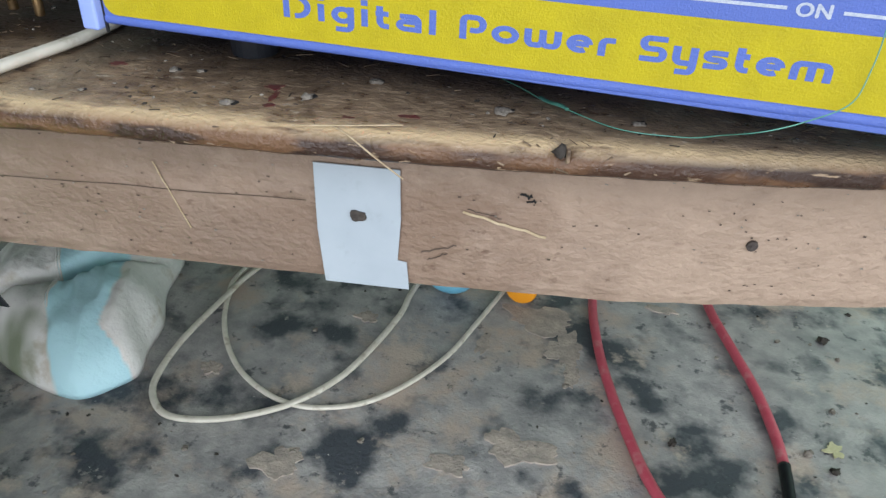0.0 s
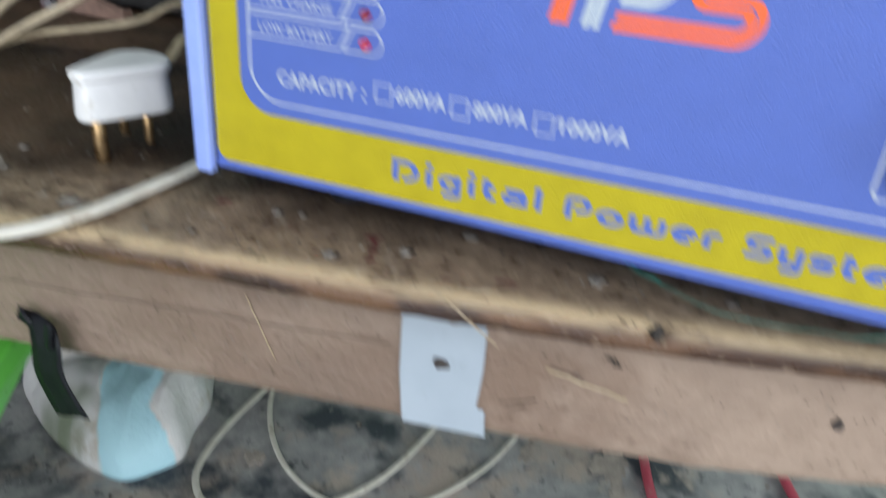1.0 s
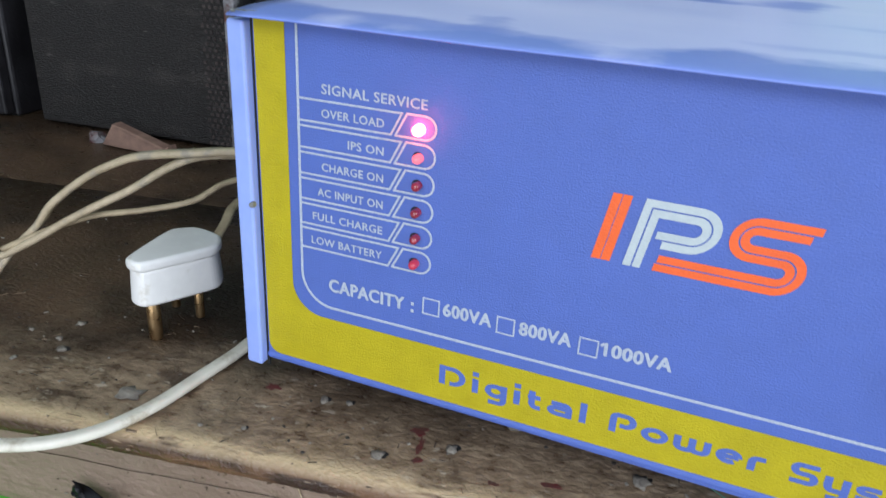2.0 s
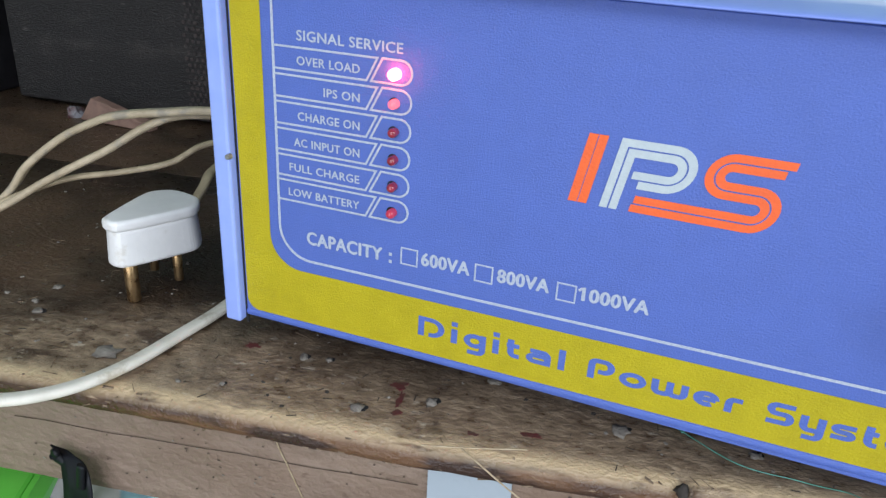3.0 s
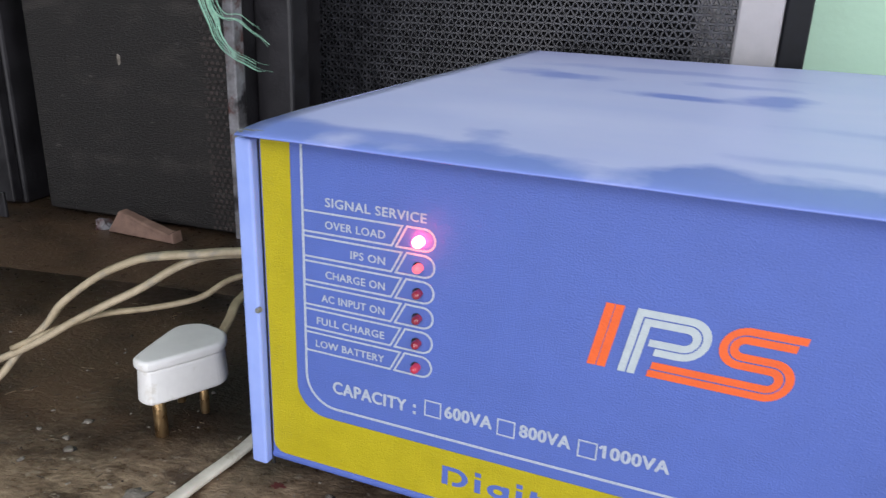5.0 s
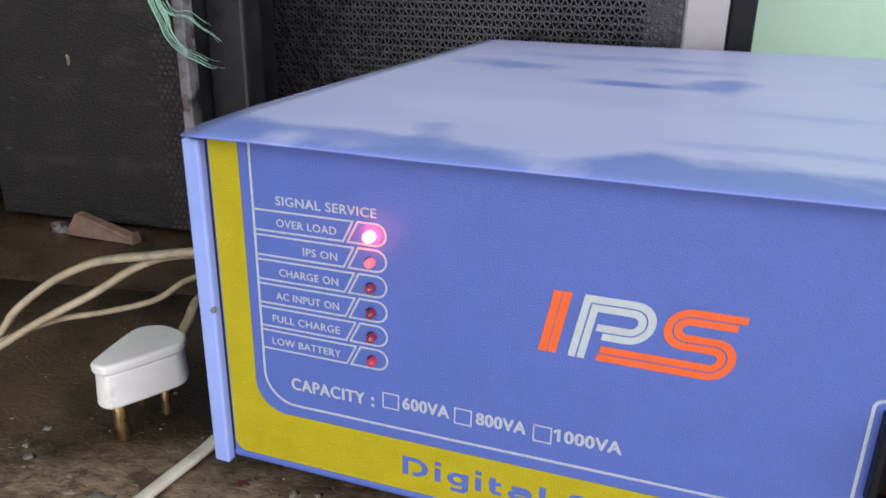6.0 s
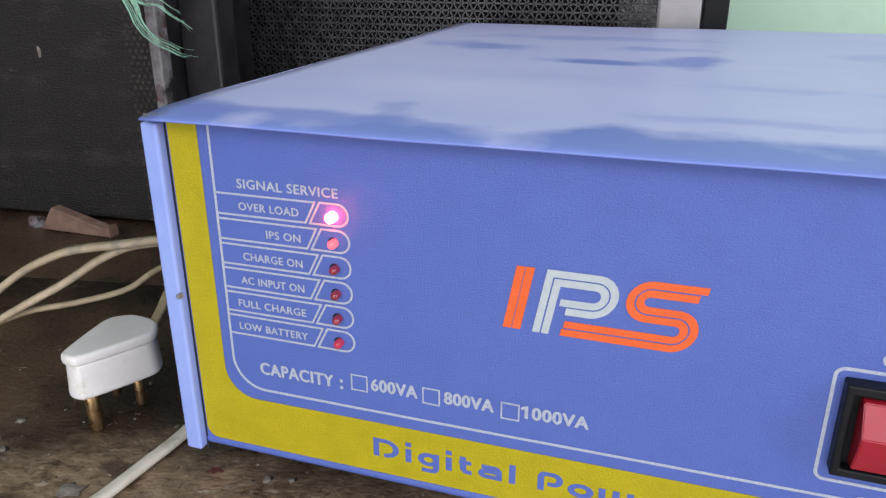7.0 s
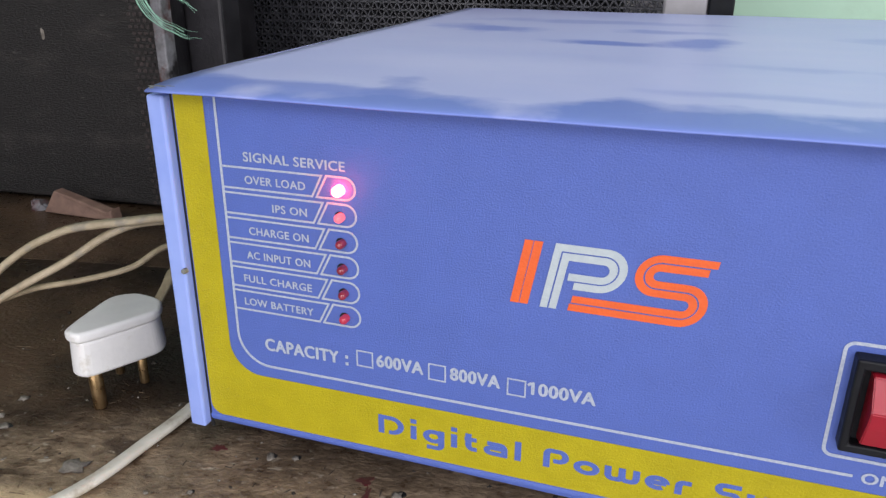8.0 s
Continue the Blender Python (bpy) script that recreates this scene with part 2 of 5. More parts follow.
def speckled(m, coats):
    """Further spots of their own colour: (scale, detail, low, high, colour)."""
    nt = m.node_tree
    bs = nt.nodes["Principled BSDF"]
    tc = nt.nodes.new("ShaderNodeTexCoord")
    for k, (sc, det, lo, hi, color) in enumerate(coats):
        mp = nt.nodes.new("ShaderNodeMapping")
        mp.inputs["Location"].default_value = (3.7 * k + 1.3, 2.1 * k, 0)
        nt.links.new(tc.outputs["Object"], mp.inputs[0])
        nz = nt.nodes.new("ShaderNodeTexNoise")
        nz.inputs["Scale"].default_value, nz.inputs["Detail"].default_value, nz.inputs["Roughness"].default_value = sc, det, 0.65
        nt.links.new(mp.outputs[0], nz.inputs["Vector"])
        mr = nt.nodes.new("ShaderNodeMapRange")
        mr.inputs["From Min"].default_value, mr.inputs["From Max"].default_value = lo, hi
        mr.inputs["To Max"].default_value = 0.85
        nt.links.new(nz.outputs[0], mr.inputs[0])
        col = bs.inputs["Base Color"].links[0].from_socket
        mx = nt.nodes.new("ShaderNodeMixRGB")
        mx.inputs[2].default_value = (*color, 1)
        nt.links.new(mr.outputs[0], mx.inputs[0])
        nt.links.new(col, mx.inputs[1])
        nt.links.new(mx.outputs[0], bs.inputs["Base Color"])
    return m


speckled(M_FLOOR, ((52, 8, 0.59, 0.66, (0.050, 0.056, 0.066)), (48, 8, 0.64, 0.70, (0.40, 0.37, 0.33)), (170, 4, 0.68, 0.73, (0.52, 0.50, 0.47)), (13, 9, 0.60, 0.67, (0.50, 0.42, 0.35))))
M_PATCH = mat("bare_cement", (0.47, 0.40, 0.34), (0.27, 0.24, 0.21), 60, 0.85, 0.8, 260)
M_CAB = mat("black_grille_cloth", (0.0165, 0.0135, 0.0125), (0.008, 0.0068, 0.0065), 150, 0.55, 1.0, 260, stretch=(1, 1, 3),
            second=(0.030, 0.025, 0.023), sscale=14, samount=0.35, third=(0.07, 0.062, 0.058), tscale=60, tamount=-0.12)
M_CABB = mat("black_blue_panel", (0.025, 0.023, 0.027), (0.012, 0.011, 0.013), 30, 0.5, 0.2, 300)
M_DARK = mat("near_black", (0.008, 0.008, 0.009), None, 100, 0.8)
M_MESH = mat("dark_painted_steel_mesh", (0.072, 0.072, 0.082), (0.026, 0.026, 0.030), 90, 0.30, 0.1, 700, metal=0.3)
M_PEEL = mat("peeling_grey_trim", (0.27, 0.265, 0.285), (0.12, 0.115, 0.12), 70, 0.5, 0.4, 300, second=(0.085, 0.030, 0.026), sscale=45, samount=0.4, third=(0.02, 0.018, 0.02), tscale=28, tamount=0.30)
M_STUD = mat("rubbed_brown_mesh", (0.060, 0.044, 0.040), (0.020, 0.016, 0.016), 60, 0.5, 0.3, 300)
M_PLASTER = mat("grey_plaster", (0.42, 0.42, 0.42), (0.36, 0.36, 0.36), 5, 0.85, 0.2, 100)
M_TRIMLT = mat("pale_aluminium_trim", (0.46, 0.44, 0.45), (0.38, 0.36, 0.37), 40, 0.4, 0.05, 300, metal=0.3)
M_MINT = mat("mint_wall_paint", (0.62, 0.88, 0.69), (0.56, 0.83, 0.64), 6, 0.8, 0.2, 120, second=(0.54, 0.78, 0.60), sscale=3, samount=0.25)
M_CEIL = mat("ceiling_whitewash", (0.60, 0.61, 0.62), (0.50, 0.51, 0.52), 5, 0.85, 0.15, 90)
M_GREEN = mat("green_plastic", (0.20, 0.70, 0.09), (0.16, 0.62, 0.07), 30, 0.35, 0.05, 300)
M_THREAD = mat("green_nylon_thread", (0.12, 0.36, 0.28), (0.08, 0.26, 0.20), 200, 0.4)
M_TUFT = mat("pale_green_string", (0.36, 0.62, 0.47), (0.22, 0.45, 0.34), 200, 0.5)
M_STRAW = mat("dry_straw", (0.52, 0.42, 0.28), (0.36, 0.27, 0.16), 200, 0.6)
M_BLUEPL = mat("light_blue_plastic", (0.20, 0.52, 0.70), (0.17, 0.46, 0.64), 60, 0.35)
M_ORPL = mat("orange_plastic", (0.90, 0.36, 0.02), (0.82, 0.31, 0.015), 60, 0.35)
M_STAIN = mat("dried_red_stain", (0.115, 0.016, 0.02), (0.085, 0.048, 0.034), 300, 0.5)
M_CRUMB = mat("pale_crumb", (0.29, 0.26, 0.22), (0.14, 0.12, 0.10), 200, 0.85, 0.5, 400)
M_FLAKE = mat("torn_wood_flake", (0.33, 0.24, 0.155), (0.05, 0.03, 0.02), 160, 0.7, 0.4, 500)
M_CRACK = mat("rail_crack", (0.12, 0.085, 0.065), (0.06, 0.04, 0.03), 200, 0.8)
M_DIRT = mat("dark_crumb", (0.05, 0.042, 0.036), (0.03, 0.025, 0.02), 200, 0.9, 0.5, 400)
M_LEAF = mat("yellow_leaf_scrap", (0.60, 0.57, 0.36), (0.46, 0.43, 0.24), 120, 0.7)


def sack_material():
    """White woven plastic with broad printed light-blue bands and a grass stain."""
    m = mat("woven_sack", (0.92, 0.89, 0.87), (0.80, 0.77, 0.74), 14, 0.55, 0.9, 110, second=(0.66, 0.60, 0.52), sscale=16, samount=0.25)
    nt = m.node_tree
    bs = nt.nodes["Principled BSDF"]
    col = bs.inputs["Base Color"].links[0].from_socket
    at = nt.nodes.new("ShaderNodeAttribute")
    at.attribute_name = "print"
    sep = nt.nodes.new("ShaderNodeSeparateColor")
    nt.links.new(at.outputs["Color"], sep.inputs[0])
    for ch, c in ((0, (0.54, 0.86, 0.96)), (1, (0.14, 0.19, 0.07))):
        mx = nt.nodes.new("ShaderNodeMixRGB")
        mx.inputs[2].default_value = (*c, 1)
        nt.links.new(sep.outputs[ch], mx.inputs[0])
        nt.links.new(col, mx.inputs[1])
        col = mx.outputs[0]
    nt.links.new(col, bs.inputs["Base Color"])
    return m


# ---------------------------------------------------------------- mesh helpers
def part(name, bm, material, parent=None, label="", smooth=False):
    me = bpy.data.meshes.new(name)
    bm.to_mesh(me)
    bm.free()
    me.materials.append(material)
    if smooth:
        for p in me.polygons:
            p.use_smooth = True
    ob = new(name, me)
    if parent:
        ob.parent = parent
    return tagged(ob, label)


def thing(name, label, category, group="", kind="", m=None):
    ob = new(name)
    ob.empty_display_size = 0.02
    if m is not None:
        ob.matrix_world = m
    return tagged(ob, label, category, group, kind)


def box(x0, y0, z0, x1, y1, z1, bevel=0.0, seg=2, bm=None):
    bm = bm or bmesh.new()
    r = bmesh.ops.create_cube(bm, size=1.0)
    for v in r["verts"]:
        v.co = Vector((x0 if v.co.x < 0 else x1, y0 if v.co.y < 0 else y1, z0 if v.co.z < 0 else z1))
    if bevel:
        es = list({e for v in r["verts"] for e in v.link_edges})
        bmesh.ops.bevel(bm, geom=es, offset=bevel, segments=seg, affect="EDGES", profile=0.5)
    return bm


def cyl(x, y, z0, z1, r, r2=None, seg=20, bevel=0.0, axis="Z", bm=None):
    bm = bm or bmesh.new()
    res = bmesh.ops.create_cone(bm, cap_ends=True, segments=seg, radius1=r, radius2=r if r2 is None else r2, depth=z1 - z0)
    vs = res["verts"]
    if bevel:
        es = [e for e in {e for v in vs for e in v.link_edges} if len(e.link_faces) == 2 and any(len(f.verts) > 4 for f in e.link_faces)]
        vs = list({v for f in bmesh.ops.bevel(bm, geom=es, offset=bevel, segments=2, affect="EDGES", profile=0.5)["faces"] for v in f.verts} | {v for v in vs if v.is_valid})
    m = Matrix.Translation((x, y, (z0 + z1) / 2))
    if axis == "Y":
        m = Matrix.Translation((x, (z0 + z1) / 2, y)) @ Matrix.Rotation(radians(90), 4, "X")
    bmesh.ops.transform(bm, matrix=m, verts=vs)
    return bm


def prism(outline, z0, z1, bevel=0.0, seg=2):
    """A flat outline of (x, y) raised from z0 to z1."""
    bm = bmesh.new()
    f = bm.faces.new([bm.verts.new((x, y, z0)) for x, y in outline])
    r = bmesh.ops.extrude_face_region(bm, geom=[f])
    top = [g for g in r["geom"] if isinstance(g, bmesh.types.BMVert)]
    for v in top:
        v.co.z = z1
    bmesh.ops.recalc_face_normals(bm, faces=bm.faces)
    if bevel:
        es = [e for e in bm.edges if abs(e.verts[0].co.z - e.verts[1].co.z) < 1e-6]
        bmesh.ops.bevel(bm, geom=es, offset=bevel, segments=seg, affect="EDGES", profile=0.5)
    return bm


def stand_up(bm, y):
    """Turns a prism drawn in x and y into one drawn in x and z, whose back lies at y and which grows towards -y."""
    for v in bm.verts:
        v.co = Vector((v.co.x, y - v.co.z, v.co.y))
    bmesh.ops.recalc_face_normals(bm, faces=bm.faces)
    return bm


def arc(cx, cz, r, a0, a1, n=10):
    return [(cx + r * math.cos(radians(a0 + (a1 - a0) * i / n)), cz + r * math.sin(radians(a0 + (a1 - a0) * i / n))) for i in range(n + 1)]


def ribbon(path, width, y0=0.0, thick=0.0002, closed=False, shear=0.0, zref=0.0, bm=None):
    """A printed line of that width along (x, z) points on the front panel."""
    bm = bm or bmesh.new()
    n = len(path)
    ring = []
    for i, (x, z) in enumerate(path):
        a = path[i - 1] if i or closed else path[i]
        b = path[(i + 1) % n] if i < n - 1 or closed else path[i]
        d0, d1 = Vector((x - a[0], z - a[1])), Vector((b[0] - x, b[1] - z))
        d0 = d0.normalized() if d0.length > 1e-9 else d1.normalized()
        d1 = d1.normalized() if d1.length > 1e-9 else d0
        d = (d0 + d1).normalized()
        nrm = Vector((-d.y, d.x)) * (width / 2 / max(0.4, d.dot(d1)))
        row = []
        for s in (1, -1):
            px, pz = x + s * nrm.x, z + s * nrm.y
            px += shear * (pz - zref)
            row += [bm.verts.new((px, y0, pz)), bm.verts.new((px, y0 - thick, pz))]
        ring.append(row)
    for i in range(n if closed else n - 1):
        p, q = ring[i], ring[(i + 1) % n]
        bm.faces.new((p[1], q[1], q[3], p[3]))
        bm.faces.new((p[0], q[0], q[1], p[1]))
        bm.faces.new((p[3], q[3], q[2], p[2]))
    return bm


def lettering(name, text, x0, z0, x1, z1, material, parent, y=-0.0003, bold=0.0, lean=0.0, space=1.07):
    """Raised print that fills the box from x0, z0 (baseline) to x1, z1 (cap height)."""
    cu = bpy.data.curves.new(name, "FONT")
    cu.body, cu.size, cu.extrude, cu.shear, cu.resolution_u, cu.space_character = text, 1.0, 0.0, lean, 3, space
    tmp = new(name, cu)
    bpy.context.view_layer.update()
    me = bpy.data.meshes.new_from_object(tmp.evaluated_get(bpy.context.evaluated_depsgraph_get()))
    bpy.data.objects.remove(tmp)
    xs = [v.co.x for v in me.vertices]
    lo, hi = min(xs), max(xs)
    e = 1.5 * bold * (z1 - z0)
    for v in me.vertices:
        v.co = Vector((x0 + e + (v.co.x - lo) / (hi - lo) * (x1 - x0 - 2 * e), y, z0 + v.co.y / 0.70 * (z1 - z0)))
    bm = bmesh.new()
    for dx, dy, dz in ((0, 0, 0), (e, 0.00002, 0), (-e, 0.00004, 0), (0, 0.00006, e * 0.7), (0, 0.00008, -e * 0.7)):
        k = len(bm.verts)
        bm.from_mesh(me)
        bm.verts.ensure_lookup_table()
        for v in bm.verts[k:]:
            v.co += Vector((dx, dy, dz))
    bpy.data.meshes.remove(me)
    bmesh.ops.recalc_face_normals(bm, faces=bm.faces)
    if sum(f.normal.y * f.calc_area() for f in bm.faces) > 0:
        bmesh.ops.reverse_faces(bm, faces=bm.faces)
    return part(name, bm, material, parent)


def smooth_path(points, steps=8):
    """Catmull-Rom through a few points."""
    p = [Vector(q) for q in points]
    p = [2 * p[0] - p[1]] + p + [2 * p[-1] - p[-2]]
    out = []
    for i in range(1, len(p) - 2):
        for k in range(steps):
            t = k / steps
            out.append(0.5 * (2 * p[i] + (p[i + 1] - p[i - 1]) * t + (2 * p[i - 1] - 5 * p[i] + 4 * p[i + 1] - p[i + 2]) * t * t
                              + (3 * p[i] - p[i - 1] - 3 * p[i + 1] + p[i + 2]) * t ** 3))
    return out + [p[-2]]


def tube(points, rx, rz=None, seg=12, steps=8, twin=False, wobble=0.0, taper=None, bm=None):
    """A cable along a smooth path; rx across, rz upright; twin: a flat two-core section with a groove."""
    bm = bm or bmesh.new()
    path = smooth_path(points, steps)
    rz = rz or rx
    rings = []
    for i, c in enumerate(path):
        d = (path[min(i + 1, len(path) - 1)] - path[max(i - 1, 0)]).normalized()
        up = Vector((0, 0, 1)) if abs(d.z) < 0.9 else Vector((0, 1, 0))
        side = d.cross(up).normalized()
        up = side.cross(d).normalized()
        k = taper(i / (len(path) - 1)) if taper else 1.0
        w = c + Vector(noise.noise_vector(c * 60)) * wobble
        ring = []
        for j in range(seg):
            a = 2 * math.pi * j / seg
            g = 1.0
            if twin:
                g = 1.0 - 0.28 * math.exp(-(math.cos(a) / 0.28) ** 2)
            ring.append(bm.verts.new(w + side * (rx * k * math.cos(a)) + up * (rz * k * g * math.sin(a))))
        rings.append(ring)
    for p, q in zip(rings, rings[1:]):
        for j in range(seg):
            bm.faces.new((p[j], p[(j + 1) % seg], q[(j + 1) % seg], q[j]))
    bm.faces.new(rings[0][::-1])
    bm.faces.new(rings[-1])
    bmesh.ops.recalc_face_normals(bm, faces=bm.faces)
    return bm


def pebble(x, y, z, r, flat=0.5, seed=0, bm=None):
    bm = bm or bmesh.new()
    res = bmesh.ops.create_icosphere(bm, subdivisions=2, radius=1.0)
    rnd = random.Random(seed)
    sx, sy, tw = rnd.uniform(0.7, 1.3), rnd.uniform(0.6, 1.2), rnd.uniform(0, 3)
    for v in res["verts"]:
        k = 1 + 0.9 * noise.noise(v.co * 2.1 + Vector((seed * 3.1, seed, 0)))
        q = Vector((v.co.x * sx, v.co.y * sy, v.co.z)) * k
        q = Matrix.Rotation(tw, 3, "Z") @ q
        v.co = Vector((x + q.x * r, y + q.y * r, max(z - 0.0003, z + (q.z + 0.55) * r * flat)))
    return bm


def blotch(x, y, r, z0, z1, seed, sx=1.0, sy=1.0, n=18, rough=0.55):
    o = []
    for i in range(n):
        a = 2 * math.pi * i / n
        k = 1 + rough * noise.noise(Vector((math.cos(a) * 1.6, math.sin(a) * 1.6, seed * 2.7)))
        if n > 50:
            k += 0.3 * rough * noise.noise(Vector((math.cos(a) * 5, math.sin(a) * 5, seed * 1.7))) + 0.1 * rough * noise.noise(Vector((math.cos(a) * 13, math.sin(a) * 13, seed)))
        o.append((x + r * sx * k * math.cos(a), y + r * sy * k * math.sin(a)))
    return prism(o, z0, z1)


# ---------------------------------------------------------------- levels
TOP = -0.012        # table top
FLOOR = -0.45
T_AT = pose(0.16, -0.021, 0, 0, 0, 11.0)     # the table's front edge runs along its local x axis
T_INV = T_AT.inverted()


def on_table(x, y, z=TOP):
    """World place to the table's own axes."""
    return T_INV @ Vector((x, y, z))


# ---------------------------------------------------------------- room
# left, right and front walls, their openings and the ceiling are unseen
X0, X1, Y0, Y1, ZC = -1.9, 2.0, -2.2, 0.75, 2.1


def wall(name, bm, material, label):
    return tagged(part(name, bm, material), label, "wall", kind="structure")


floor_bm = bmesh.new()
bmesh.ops.create_grid(floor_bm, x_segments=90, y_segments=90, size=1.0)
for v in floor_bm.verts:
    v.co = Vector((v.co.x * 2.6, v.co.y * 2.4 - 0.4, 0))
    v.co.z = FLOOR - 0.002 + 0.002 * noise.noise(v.co * 7)
floor = tagged(part("floor", floor_bm, M_FLOOR, smooth=True), "dark stained cement floor with pale worn patches", "floor", kind="structure")
wall("wall_back", box(X0 - 0.12, Y1, FLOOR - 0.05, X1 + 0.12, Y1 + 0.12, ZC), M_MINT, "mint green painted plaster wall")
wall("wall_left", box(X0 - 0.12, Y0, FLOOR - 0.05, X0, Y1, ZC), M_PLASTER, "plain grey plaster wall")
wall("wall_right", box(X1, -0.1, FLOOR - 0.05, X1 + 0.12, Y1, ZC, bm=box(X1, Y0, FLOOR - 0.05, X1 + 0.12, -1.1, ZC)), M_PLASTER,
     "plain grey plaster wall with a doorway")
wall("wall_front", box(1.6, Y0 - 0.12, FLOOR - 0.05, X1 + 0.12, Y0, ZC, bm=box(X0 - 0.12, Y0 - 0.12, FLOOR - 0.05, -1.1, Y0, ZC)), M_PLASTER,
     "plain grey plaster wall beside the open shop front")
tagged(part("ceiling", box(X0 - 0.12, Y0 - 0.12, ZC, X1 + 0.12, Y1 + 0.12, ZC + 0.1), M_CEIL), "whitewashed ceiling", "ceiling", kind="structure")

# ---------------------------------------------------------------- table
table = thing("wooden_table", "worn brown wooden table with rubbed rounded edge and nailed front rail", "table", m=T_AT)


def table_top():
    """Front board with a rounded, uneven rubbed edge."""
    bm = bmesh.new()
    prof = [(0.262, TOP), (0.18, TOP), (0.10, TOP), (0.05, TOP), (0.03, TOP), (0.018, TOP), (0.012, TOP + 0.0002), (0.0048, TOP - 0.0005), (0.0018, TOP - 0.0020), (0.0004, TOP - 0.0048), (0.0, TOP - 0.0078),
            (0.0004, TOP - 0.0105), (0.0022, TOP - 0.0122), (0.012, TOP - 0.0126), (0.262, TOP - 0.0126)]
    n = 520
    lay = bm.verts.layers.float_color.new("edge_coat")
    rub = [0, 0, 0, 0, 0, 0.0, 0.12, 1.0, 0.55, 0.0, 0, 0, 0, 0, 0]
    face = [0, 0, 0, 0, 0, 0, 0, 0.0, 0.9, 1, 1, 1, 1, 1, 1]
    rows = []
    for i in range(n + 1):
        x = -1.15 + 1.6 * i / n
        w = 0.0011 * noise.noise(Vector((x * 9, 0, 0))) + 0.0006 * noise.noise(Vector((x * 45, 3, 0)))
        # a knocked-out notch in the edge
        k = math.exp(-((x - 0.056) / 0.0030) ** 2)
        row = []
        for j, (y, z) in enumerate(prof):
            e = 1.0 if y < 0.02 else 0.0
            yy = y + e * w + (0.0035 * k if 6 < j < 10 else 0) + 0.0005 * noise.noise(Vector((x * 120, j, 1))) * e
            zz = z - (0.002 * k if 6 <= j <= 8 else 0) + 0.0004 * noise.noise(Vector((x * 60, y * 60, j)))
            row.append(bm.verts.new((x, yy, zz)))
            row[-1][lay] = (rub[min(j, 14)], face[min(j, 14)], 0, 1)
        rows.append(row)
    for p, q in zip(rows, rows[1:]):
        for j in range(len(prof)):
            bm.faces.new((p[j], q[j], q[(j + 1) % len(prof)], p[(j + 1) % len(prof)]))
    bm.faces.new(rows[0])
    bm.faces.new(rows[-1][::-1])
    bmesh.ops.recalc_face_normals(bm, faces=bm.faces)
    return bm


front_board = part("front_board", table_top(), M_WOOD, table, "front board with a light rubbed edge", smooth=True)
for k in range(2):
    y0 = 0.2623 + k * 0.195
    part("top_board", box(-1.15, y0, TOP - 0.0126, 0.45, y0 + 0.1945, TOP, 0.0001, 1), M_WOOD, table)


def rail_mesh():
    """Hand-planed rail: worn arrises, a slightly uneven face."""
    bm = bmesh.new()
    z0, z1 = -0.1080, TOP - 0.0128
    prof = [(0.0359 + 0.0012 * (abs(t - 0.5) > 0.49), z1 + (z0 - z1) * t) for t in [k / 16 for k in range(17)]] + [(0.058, z0), (0.058, z1)]
    rows = []
    for i in range(401):
        x = -1.12 + 1.55 * i / 400
        row = []
        for y, z in prof:
            f = 1.0 if y < 0.045 else 0.0
            bow = 0.0007 * noise.noise(Vector((x * 11, z * 40, 4))) + 0.0004 * noise.noise(Vector((x * 60, z * 160, 9)))
            low = 0.0010 * noise.noise(Vector((x * 16, 7, 2))) + 0.0005 * noise.noise(Vector((x * 70, 5, 2)))
            row.append(bm.verts.new((x, y + 0.0002 + f * (0.0003 + bow), z + (low if z < z0 + 0.001 else 0.0))))
        rows.append(row)
    for p, q in zip(rows, rows[1:]):
        for j in range(len(prof)):
            k = (j + 1) % len(prof)
            bm.faces.new((p[j], q[j], q[k], p[k]))
    bm.faces.new(rows[0])
    bm.faces.new(rows[-1][::-1])
    bmesh.ops.recalc_face_normals(bm, faces=bm.faces)
    return bm


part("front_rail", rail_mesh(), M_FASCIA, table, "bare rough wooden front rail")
part("back_rail", box(-1.12, 0.622, -0.0945, 0.43, 0.645, TOP - 0.0128, 0.002, 2), M_FASCIA, table)
for x in (-1.1, 0.37):
    for y in (0.0585, 0.566):
        part("leg", box(x, y, FLOOR, x + 0.055, y + 0.055, TOP - 0.0128, 0.003, 2), M_FASCIA, table)

flakes = bmesh.new()
rnd = random.Random(12)
for i in range(90):
    x = rnd.uniform(-0.30, 0.24)
    y, z = rnd.choice(((0.0004, TOP - 0.0075), (0.0006, TOP - 0.0095), (0.0020, TOP - 0.0115), (0.0040, TOP - 0.0012), (0.0016, TOP - 0.0035)))
    m = Matrix.Translation((x, y, z + rnd.uniform(-0.001, 0.001))) @ Matrix.Rotation(rnd.uniform(-0.5, 0.5), 4, "Y") @ Matrix.Rotation(rnd.uniform(-0.3, 0.3), 4, "Z") @ Matrix.Diagonal((0.0008 + 0.0045 * rnd.random() ** 2, 0.0012, rnd.uniform(0.0002, 0.0006), 1))
    bmesh.ops.create_cube(flakes, size=1.0, matrix=m @ Matrix.Rotation(rnd.uniform(0, 6), 4, "X"))
tagged(part("splintered_edge", flakes, M_FLAKE, table, "splintered flakes on the rubbed edge"), kind="stuff")

part("chip_hole", pebble(0.0555, 0.0030, TOP - 0.0040, 0.0030, 0.9, 17), M_DIRT, table, smooth=True)
part("edge_splinter", box(0.0576, -0.0004, TOP - 0.0062, 0.0592, 0.0030, TOP - 0.0004, 0.0005, 1), M_FLAKE, table, "pale torn splinter in the edge")

